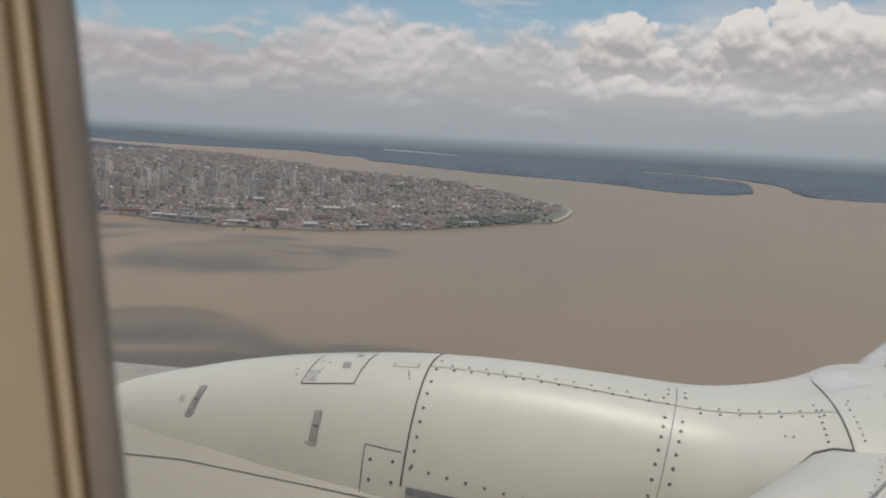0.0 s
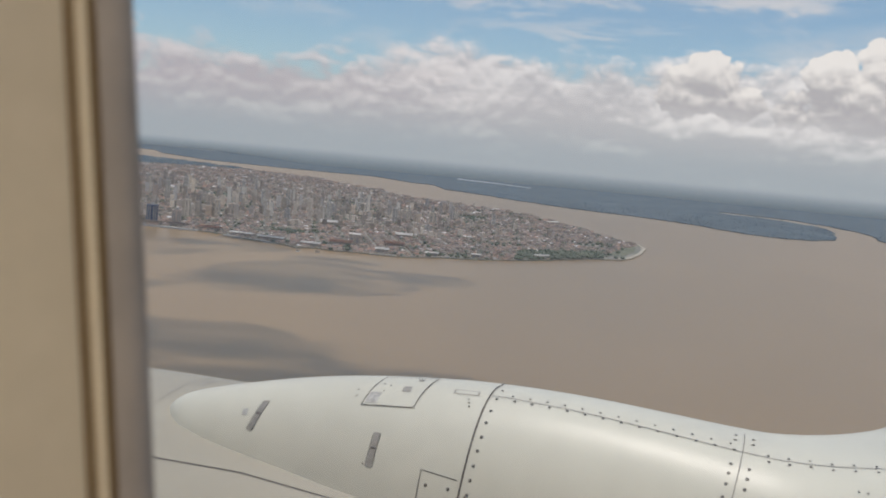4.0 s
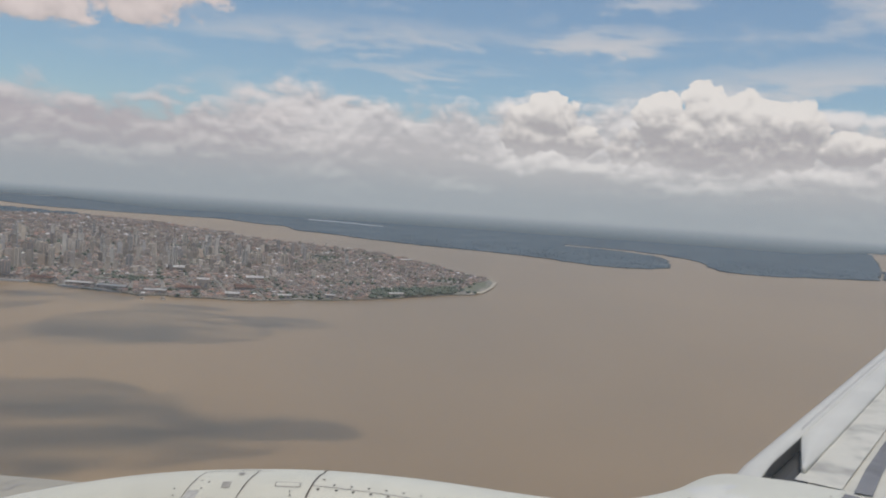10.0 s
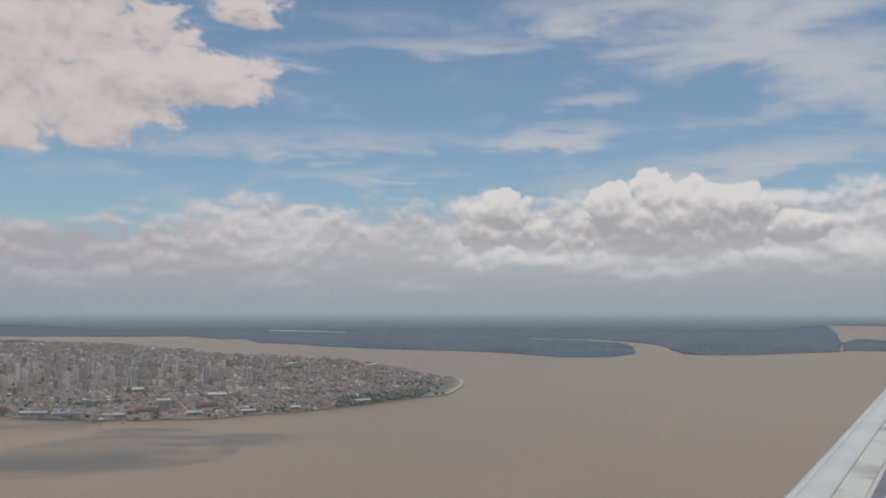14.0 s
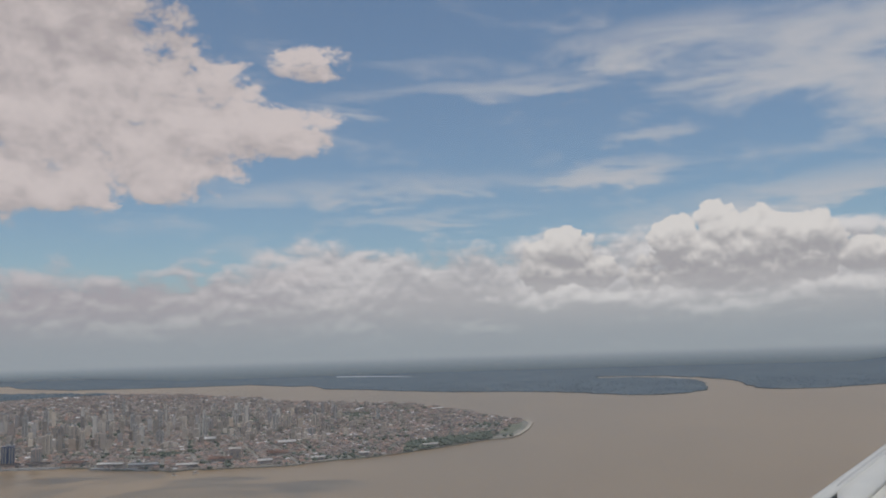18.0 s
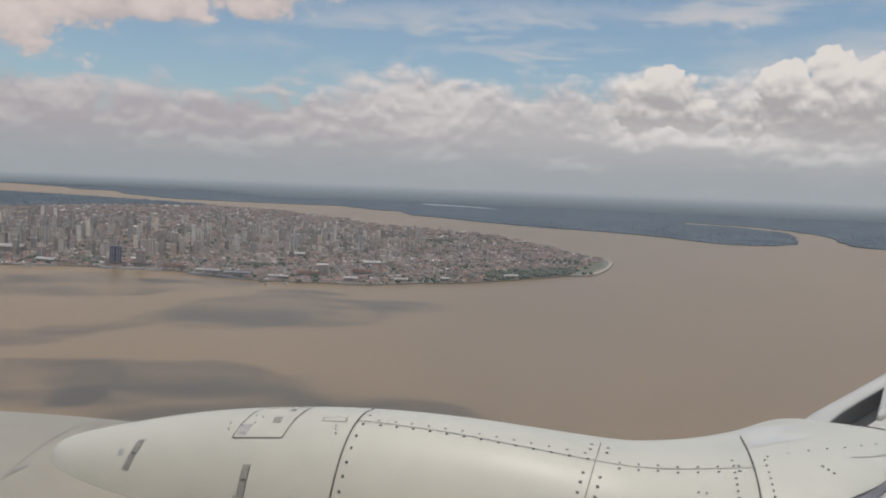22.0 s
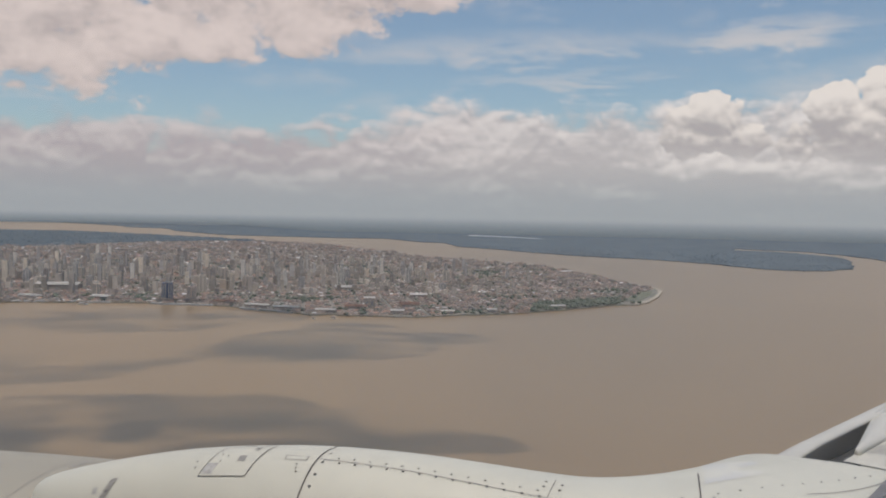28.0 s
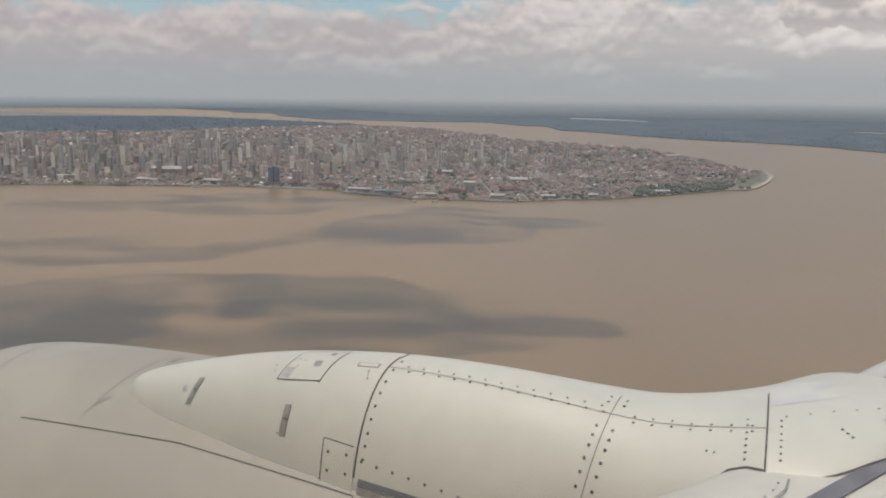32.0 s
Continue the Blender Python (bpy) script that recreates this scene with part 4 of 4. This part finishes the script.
crowns("tree_crowns", x, y, rng.uniform(0.9, 2.2, x.size), "dark green tree crowns among the houses and in the park")
# close wood in the park by the headland
x, y = lattice(2.9, -40, 120, 520, 700, 20, 1.2)
keep = park(x, y) & (rng.random(x.size) < 0.93)
x, y = x[keep], y[keep]
crowns("tree_crowns", x, y, rng.uniform(1.0, 2.1, x.size), "dark green close wood in the park by the headland")
# woods behind the city
u, v = np.meshgrid(np.arange(-2600, 100, 8.5), np.arange(700, 3000, 8.5))
x, y = u.ravel() + rng.uniform(-4, 4, u.size), v.ravel() + rng.uniform(-4, 4, u.size)
ok = inside(x, y)
x, y = x[ok], y[ok]
a, d = bearing(x, y)
keep = (d > 1500 + 380 * np.clip((a + 30) / 10, 0, 1)) & (d < 2650) & (a > -55)
x, y = x[keep], y[keep]
ob = crowns("tree_crowns", x, y, rng.uniform(3.0, 5.5, x.size), "dark woods behind the city", z=-2.0)
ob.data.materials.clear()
ob.data.materials.append(HAZED_FOREST)
# canopy of the nearer rainforest along the river
u, v = np.meshgrid(np.arange(0, 1300, 8.0), np.arange(1050, 2100, 8.0))
x, y = u.ravel() + rng.uniform(-3, 3, u.size), v.ravel() + rng.uniform(-3, 3, u.size)
ok = inside(x, y, np.array(woods_line)) & (np.hypot(x, y) < 1450 + 550 * rng.random(x.size))
ob = crowns("tree_crowns", x[ok], y[ok], rng.uniform(2.0, 3.3, int(ok.sum())), "close canopy of rainforest trees along the far bank", z=-1.9)
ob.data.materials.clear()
ob.data.materials.append(HAZED_FOREST)
# ---------------------------------------------------------------- tower blocks
TOWER = [material("tower_" + nm, c, 0.8, second=tuple(0.82 * k for k in c), scale=0.12, obj_rand=0.18)
         for nm, c in (("cream", (0.70, 0.585, 0.455)), ("white", (0.68, 0.61, 0.525)), ("grey", (0.47, 0.425, 0.385)), ("tan", (0.60, 0.48, 0.37)), ("brown", (0.37, 0.295, 0.245)))]
GLASS = material("window_strips", (0.21, 0.205, 0.20), 0.35, second=(0.17, 0.17, 0.17), scale=0.3)
CONCRETE = material("roof_concrete", (0.33, 0.32, 0.30), 0.85, second=(0.25, 0.245, 0.235), scale=0.3)
NAVY = material("navy_glass", (0.045, 0.065, 0.12), 0.25, second=(0.06, 0.08, 0.14), scale=0.2)


def block(bm, x0, x1, y0, y1, z0, z1):
    v = [bm.verts.new((x, y, z)) for z in (z0, z1) for x, y in ((x0, y0), (x1, y0), (x1, y1), (x0, y1))]
    for f in ((3, 2, 1, 0), (4, 5, 6, 7), (0, 1, 5, 4), (1, 2, 6, 5), (2, 3, 7, 6), (3, 0, 4, 7)):
        bm.faces.new([v[i] for i in f])


def tower(w, l, h, mat, plan, crown, label, where):
    """A tower block: body with recessed sides, window strips, balconies and a plant room on the roof."""
    t = empty("tower_block", where, label, "tower", "tower blocks of the city")
    bm = bmesh.new()
    if plan == "slab":
        block(bm, -w / 2, w / 2, -l / 2, l / 2, 0, h)
    elif plan == "cross":
        block(bm, -w / 2, w / 2, -l / 4, l / 4, 0, h)
        block(bm, -w / 4, w / 4, -l / 2, l / 2, 0, h * 0.985)
    else:
        block(bm, -w / 2, -w / 8, -l / 2, l / 2, 0, h)
        block(bm, w / 8, w / 2, -l / 2, l / 2, 0, h * 0.98)
        block(bm, -w / 8, w / 8, -l / 3, l / 3, 0, h * 0.96)
    part("body", bm, mat, t)
    bm = bmesh.new()
    block(bm, -w * 0.2, w * 0.2, -l * 0.2, l * 0.2, h * 0.95, h + crown)
    block(bm, -w * 0.1, w * 0.05, -l * 0.1, l * 0.1, h + crown, h + crown * 1.6)
    part("plant_room", bm, CONCRETE, t)
    y0 = -l / 2 if plan != "cross" else -l / 4
    for sx in (-0.36, -0.16, 0.16, 0.36) if plan != "cross" else (-0.38, 0.38):
        bm = bmesh.new()
        block(bm, w * sx - w * 0.055, w * sx + w * 0.055, y0 - 0.06, y0 + 0.05, 0.8, h * 0.955)
        part("window_strip", bm, GLASS, t)
    bm = bmesh.new()
    floors = int(h / 0.75)
    for k in range(1, floors):
        block(bm, -w * 0.09, w * 0.09, -l / 2 - 0.28, -l / 2 + 0.1, h * 0.95 * k / floors, h * 0.95 * k / floors + 0.28)
    part("balcony_stack", bm, mat, t)
    for sy in (-0.22, 0.22):
        bm = bmesh.new()
        block(bm, w / 2 - 0.05, w / 2 + 0.06, l * sy - l * 0.07, l * sy + l * 0.07, 0.8, h * 0.95)
        part("window_strip", bm, GLASS, t)
    return t


SHAPES = [(4.6, 4.2, 17.0, 0, "slab", 1.2, "slim cream tower block with dark window strips"), (4.2, 4.6, 20.0, 1, "cross", 1.4, "white cross-plan tower block among low roofs"),
          (5.4, 4.6, 15.0, 2, "twin", 1.0, "grey twin-winged tower block with balconies"), (4.4, 4.0, 22.0, 1, "twin", 1.6, "tall white tower block with a plant room on top"),
          (5.0, 4.8, 13.0, 3, "slab", 1.0, "tan mid-rise block with dark window strips"), (4.0, 4.0, 18.0, 4, "slab", 1.2, "brown tower block in the city centre"),
          (6.2, 4.2, 11.0, 0, "twin", 0.9, "broad cream apartment block"), (4.0, 4.4, 21.0, 2, "cross", 1.5, "slender grey tower block")]
sites = []
tries = rng.random((9000, 3))
for r0, r1, r2 in tries:
    a = -56 + 60 * r0
    near = 626 + 3.5 * (a + 24) if a > -24 else 626 + 1.6 * (-24 - a)
    far = 1130 if a < -20 else 1130 - 9 * (a + 20)
    d = near + (far - near) * r1
    p = polar(a, d)
    dens = 0.55 + 0.5 * noise.noise(Vector((p.x / 120, p.y / 120, 8.0)))
    dens *= 1.0 if a < -9 else max(0.0, 1 - (a + 9) / 11)
    if r2 > dens or any((p.x - q.x) ** 2 + (p.y - q.y) ** 2 < 72 for q in sites):
        continue
    sites.append(p)
    if len(sites) >= 300:
        break
originals = []
for i, p in enumerate(sites):
    k = i % len(SHAPES)
    m = pose(p.x, p.y, 0.6, 0, 0, 14 + float(rng.normal(0, 9)) + (90 if rng.random() < 0.3 else 0))
    if i < len(SHAPES):
        w, l, h, c, plan, crown, label = SHAPES[k]
        originals.append(tower(w, l, h, TOWER[c], plan, crown, label, m))
    else:
        k = int(rng.integers(len(SHAPES)))
        o = originals[k]
        t = copy_thing(o, m)
        z = float(rng.uniform(0.52, 0.98)) * (1.12 - 0.4 * min(1.0, max(0.0, (math.degrees(math.atan2(p.x, p.y)) + 24) / 18)))
        t.scale = (float(rng.uniform(0.68, 0.98)), float(rng.uniform(0.68, 0.98)), z)

# lesser blocks between and behind the towers, joined
n = 2700
a = rng.uniform(-58, 4, n)
d = 640 + 760 * rng.random(n) ** 1.1
x, y = d * np.sin(np.radians(a)), d * np.cos(np.radians(a))
keep = inside(x, y) & ~park(x, y) & (d > 600 + 40 * np.clip((a + 18) / 20, 0, 1)) & (rng.random(n) < np.clip(1.0 - (a + 8) / 12, 0.12, 1.0))
x, y = x[keep], y[keep]
n = x.size
hgt = 2.2 + (4.5 + 7.5 * np.clip((-6 - np.degrees(np.arctan2(x, y))) / 8, 0, 1) * np.clip((1000 - np.hypot(x, y)) / 150, 0, 1)) * rng.random(n) ** 2.0
quad = np.array([(-1, -1), (1, -1), (1, 1), (-1, 1)]) * 0.5
w, l, t = rng.uniform(2.2, 4.4, n), rng.uniform(2.2, 4.4, n), np.radians(14 + rng.normal(0, 6, n))
V = np.zeros((n, 8, 3))
for k, (bx, by) in enumerate(quad):
    for up in (0, 1):
        V[:, k + 4 * up, 0] = x + np.cos(t) * bx * w - np.sin(t) * by * l
        V[:, k + 4 * up, 1] = y + np.sin(t) * bx * w + np.cos(t) * by * l
        V[:, k + 4 * up, 2] = 0.6 + up * hgt
F = (np.array([(0, 1, 5, 4), (1, 2, 6, 5), (2, 3, 7, 6), (3, 0, 4, 7), (4, 5, 6, 7)])[None] + (np.arange(n) * 8)[:, None, None]).reshape(-1, 4).tolist()
BLOCKS = material("mid_rise_walls", (0.47, 0.40, 0.325), 0.85, second=(0.31, 0.265, 0.225), scale=0.05, island=0.4)
tagged(link_mesh("mid_rise_blocks", V.reshape(-1, 3).tolist(), F, BLOCKS), "many plain mid-rise blocks between the towers", "buildings", kind="stuff")

# the landmark pair by the quay
p = polar(-22.6, 594)
pair = tower(7.0, 6.0, 12.5, NAVY, "slab", 1.0, "dark navy glass office block beside the quay", pose(p.x, p.y, 0.6, 0, 0, 16))
p = polar(-21.1, 590)
tower(6.0, 5.0, 10.5, TOWER[4], "slab", 1.0, "dark brown office block beside the quay", pose(p.x, p.y, 0.6, 0, 0, 16))


def shed(l, w, h, mat, label, a, d, turn):
    """A long quayside shed with a low gabled roof and doors."""
    p = polar(a, d)
    t = empty("warehouse", pose(p.x, p.y, 0.65, 0, 0, turn), label, "warehouse", "sheds along the shore")
    bm = bmesh.new()
    block(bm, -l / 2, l / 2, -w / 2, w / 2, 0, h)
    part("wall", bm, HOUSE_WALL, t)
    bm = bmesh.new()
    o = 0.3
    vs = [bm.verts.new(v) for v in ((-l / 2 - o, -w / 2 - o, h), (l / 2 + o, -w / 2 - o, h), (l / 2 + o, 0, h + w * 0.16), (-l / 2 - o, 0, h + w * 0.16), (l / 2 + o, w / 2 + o, h), (-l / 2 - o, w / 2 + o, h))]
    bm.faces.new(vs[:4])
    bm.faces.new((vs[3], vs[2], vs[4], vs[5]))
    bmesh.ops.solidify(bm, geom=bm.faces[:], thickness=0.12)
    part("roof", bm, mat, t)
    for k in range(max(2, int(l / 6))):
        bm = bmesh.new()
        x = -l / 2 + l * (k + 0.5) / max(2, int(l / 6))
        block(bm, x - 0.7, x + 0.7, -w / 2 - 0.06, -w / 2 + 0.05, 0.05, h * 0.7)
        part("door", bm, GLASS, t)
    return t


for l, w, h, mt, a, d, turn, label in (
        (17, 5, 2.2, ROOF_WHITE, -15.0, 535, -8, "long white-roofed quay shed by the water"), (16, 5, 2.2, ROOF_WHITE, -16.9, 548, -12, "long white-roofed quay shed by the water"),
        (14, 5, 2.2, ROOF_GREY, -21.0, 581, -14, "grey quay shed below the office blocks"), (14, 5, 2.2, ROOF_GREY, -22.6, 586, -16, "grey quay shed below the office blocks"),
        (14, 7, 2.4, ROOF_RED, -19.0, 569, -10, "red-roofed market hall at the quay"), (12, 5, 2.0, ROOF_WHITE, -12.4, 521, 0, "small white-roofed ferry landing"),
        (8, 6, 2.2, ROOF_WHITE, -7.6, 517, 6, "bright metal-roofed shed near the shore"), (8, 4, 2.0, ROOF_WHITE, -4.2, 522, 10, "bright metal-roofed shed near the shore"),
        (10, 4, 2.0, ROOF_WHITE, 3.2, 572, 20, "white shed beside the wooded park"), (6, 4, 2.0, ROOF_WHITE, -1.2, 536, 4, "bright metal-roofed shed near the shore"),
        (20, 6, 2.4, ROOF_WHITE, -30.5, 628, -20, "long white shed on the docks"), (15, 7, 2.4, ROOF_WHITE, -26.5, 612, -18, "white dock shed among trees"),
        (30, 12, 4.5, ROOF_WHITE, -29.0, 690, 12, "large pale exhibition hall among towers"), (12, 8, 3.0, ROOF_WHITE, -6.2, 618, 10, "pale hall among red roofs"),
        (14, 9, 3.4, ROOF_WHITE, -11.2, 670, 16, "pale hall among low roofs"), (7, 6, 7.0, ROOF_WHITE, -9.5, 546, 10, "white church-like hall above red roofs"),
        (12, 9, 3.0, ROOF_RED, -6.8, 549, 14, "broad red-roofed hall near the shore"), (14, 8, 2.6, ROOF_RED, -10.4, 536, 5, "broad red-roofed hall near the shore"),
        (16, 6, 2.0, ROOF_WHITE, -3.9, 1150, 30, "far white depot on the river side"), (16, 6, 2.0, ROOF_WHITE, 3.7, 960, 40, "far white depot on the river side"),
        (12, 7, 2.0, ROOF_WHITE, -35.5, 675, -14, "white dock shed among trees"), (13, 7, 2.0, ROOF_WHITE, -39.0, 672, -8, "white dock shed among trees")):
    shed(l, w, h, mt, label, a, d, turn)


def boat(a, d, turn, l, label):
    p = polar(a, d)
    t = empty("river_boat", pose(p.x, p.y, 0, 0, 0, turn), label, "boat", "boats off the quay")
    bm = bmesh.new()
    hw = l * 0.16
    low = [bm.verts.new(v) for v in ((-l / 2, -hw * 0.7, -0.2), (l * 0.3, -hw * 0.7, -0.2), (l / 2 * 0.92, 0, -0.2), (l * 0.3, hw * 0.7, -0.2), (-l / 2, hw * 0.7, -0.2))]
    top = [bm.verts.new(v) for v in ((-l / 2, -hw, 0.5), (l * 0.3, -hw, 0.5), (l / 2, 0, 0.7), (l * 0.3, hw, 0.5), (-l / 2, hw, 0.5))]
    bm.faces.new(low[::-1])
    bm.faces.new(top)
    for k in range(5):
        bm.faces.new((low[k], low[(k + 1) % 5], top[(k + 1) % 5], top[k]))
    part("hull", bm, ROOF_WHITE, t)
    bm = bmesh.new()
    block(bm, -l * 0.38, l * 0.2, -hw * 0.75, hw * 0.75, 0.5, 1.3)
    part("cabin", bm, HOUSE_WALL, t)
    bm = bmesh.new()
    block(bm, -l * 0.42, l * 0.24, -hw * 0.85, hw * 0.85, 1.3, 1.4)
    part("roof", bm, ROOF_WHITE, t)


boat(-27.6, 586, 8, 7, "white passenger boat moored off the docks")
boat(-11.9, 495, 20, 3.4, "small white boat off the landing")
boat(-13.2, 493, -15, 2.6, "small white boat off the landing")

# quay walls along the near shore
for a0, d0, a1, d1, label in ((-23.6, 583, -19.8, 566, "pale concrete quay wall"), (-18.1, 549, -14.5, 522, "pale concrete quay wall"), (-33.0, 620, -26.0, 595, "pale concrete dock wall")):
    p, q2 = polar(a0, d0), polar(a1, d1)
    d = (q2 - p)
    bm = bmesh.new()
    block(bm, 0, d.length, -1.2, 3.0, -1.5, 1.0)
    ob = part("quay_wall", bm, CONCRETE, None, label)
    ob.matrix_world = Matrix.Translation(p) @ Matrix.Rotation(math.atan2(d.y, d.x), 4, "Z")
    tagged(ob, label, "quay", kind="structure")
# sandy rim and playing field at the tip
rim = [(8.2, 622), (9.1, 637), (9.75, 690), (10.0, 742), (9.7, 782), (9.0, 796), (8.9, 788), (9.5, 774), (9.75, 742), (9.5, 692), (8.95, 648), (8.2, 630)]
SAND = material("sandy_shore", (0.42, 0.37, 0.29), 0.95, second=(0.33, 0.30, 0.23), scale=0.1)
GRASS = material("playing_field_grass", (0.115, 0.128, 0.082), 0.95, second=(0.15, 0.15, 0.105), scale=0.08)
slab("pavement", shore(rim, 0.6, 11), 0.3, 0.95, SAND, "pale sandy rim of the headland", "shore")
PARK = material("park_undergrowth", (0.06, 0.07, 0.045), 0.95, second=(0.085, 0.09, 0.06), scale=0.1)
slab("ground", shore([(1.9, 560), (3.6, 576), (5.5, 594), (7.0, 616), (7.2, 640), (5.4, 648), (3.5, 626), (1.8, 600)], 1.5, 13), 0.3, 0.85, PARK, "dark wooded park ground near the headland", "park")
slab("ground", shore([(7.6, 650), (8.7, 655), (9.2, 700), (9.35, 745), (8.8, 765), (8.0, 700)], 1.5, 12), 0.3, 0.9, GRASS, "green field at the headland", "field")

# ---------------------------------------------------------------- clouds overhead that shade the river
CLOUD = material("cloud_white", (0.85, 0.85, 0.85), 1.0, spec=0.0, scale=0.01)
q = Graph(CLOUD.node_tree)
tuft = q.noise(q.node("ShaderNodeMapping", {"Vector": q.node("ShaderNodeTexCoord").outputs["Object"], "Scale": (0.016, 0.036, 0.0)}).outputs[0], 1.0, 6, 0.62, 0.7)
half = q.node("ShaderNodeMixShader", {0: q.step(tuft, 0.36, 0.60, 0.0, 0.40), 1: q.node("ShaderNodeBsdfTransparent").outputs[0], 2: q.nodes["Principled BSDF"].outputs[0]})
q.tree.links.new(half.outputs[0], q.nodes["Material Output"].inputs[0])
HIGH = 420.0


def shade_cloud(spots, seed):
    """A flat heap of vapour above the river; spots: azimuth, distance, half width and half depth of the shade it throws."""
    bm = bmesh.new()
    for a, d, rx, ry in spots:
        c = polar(a, d) + to_sun * (HIGH / to_sun.z)
        m = Matrix.Translation(c) @ Matrix.Rotation(-radians(a), 4, "Z") @ Matrix.Diagonal((rx * 1.25, ry * 1.25, 12, 1))
        bmesh.ops.create_icosphere(bm, subdivisions=4, radius=1.0, matrix=m)
    for v in bm.verts:
        w = noise.noise_vector(Vector((v.co.x / 30, v.co.y / 22, seed))) * 10 + noise.noise_vector(Vector((v.co.x / 11, v.co.y / 7, seed + 5))) * 5
        v.co += Vector((w.x, w.y * 0.7, 0))
    ob = part("cumulus_cloud", bm, CLOUD, None)
    return tagged(ob, "drifting white cumulus cloud high over the river", "cloud", "clouds over the river")


shade_cloud([(-34, 262, 46, 34), (-24, 262, 40, 24), (-15, 240, 40, 20), (-7, 226, 26, 12), (-27, 222, 60, 26), (-42, 240, 40, 40), (-14, 205, 26, 12)], 1.0)
shade_cloud([(-12, 400, 40, 40), (-16, 376, 28, 24), (-5, 420, 28, 16)], 2.0)
shade_cloud([(-24, 500, 46, 44), (-17, 512, 30, 26), (-33, 520, 44, 34), (-11, 462, 20, 9)], 3.0)
shade_cloud([(-31, 338, 36, 14), (-38, 372, 44, 20), (-24, 356, 20, 8)], 4.0)
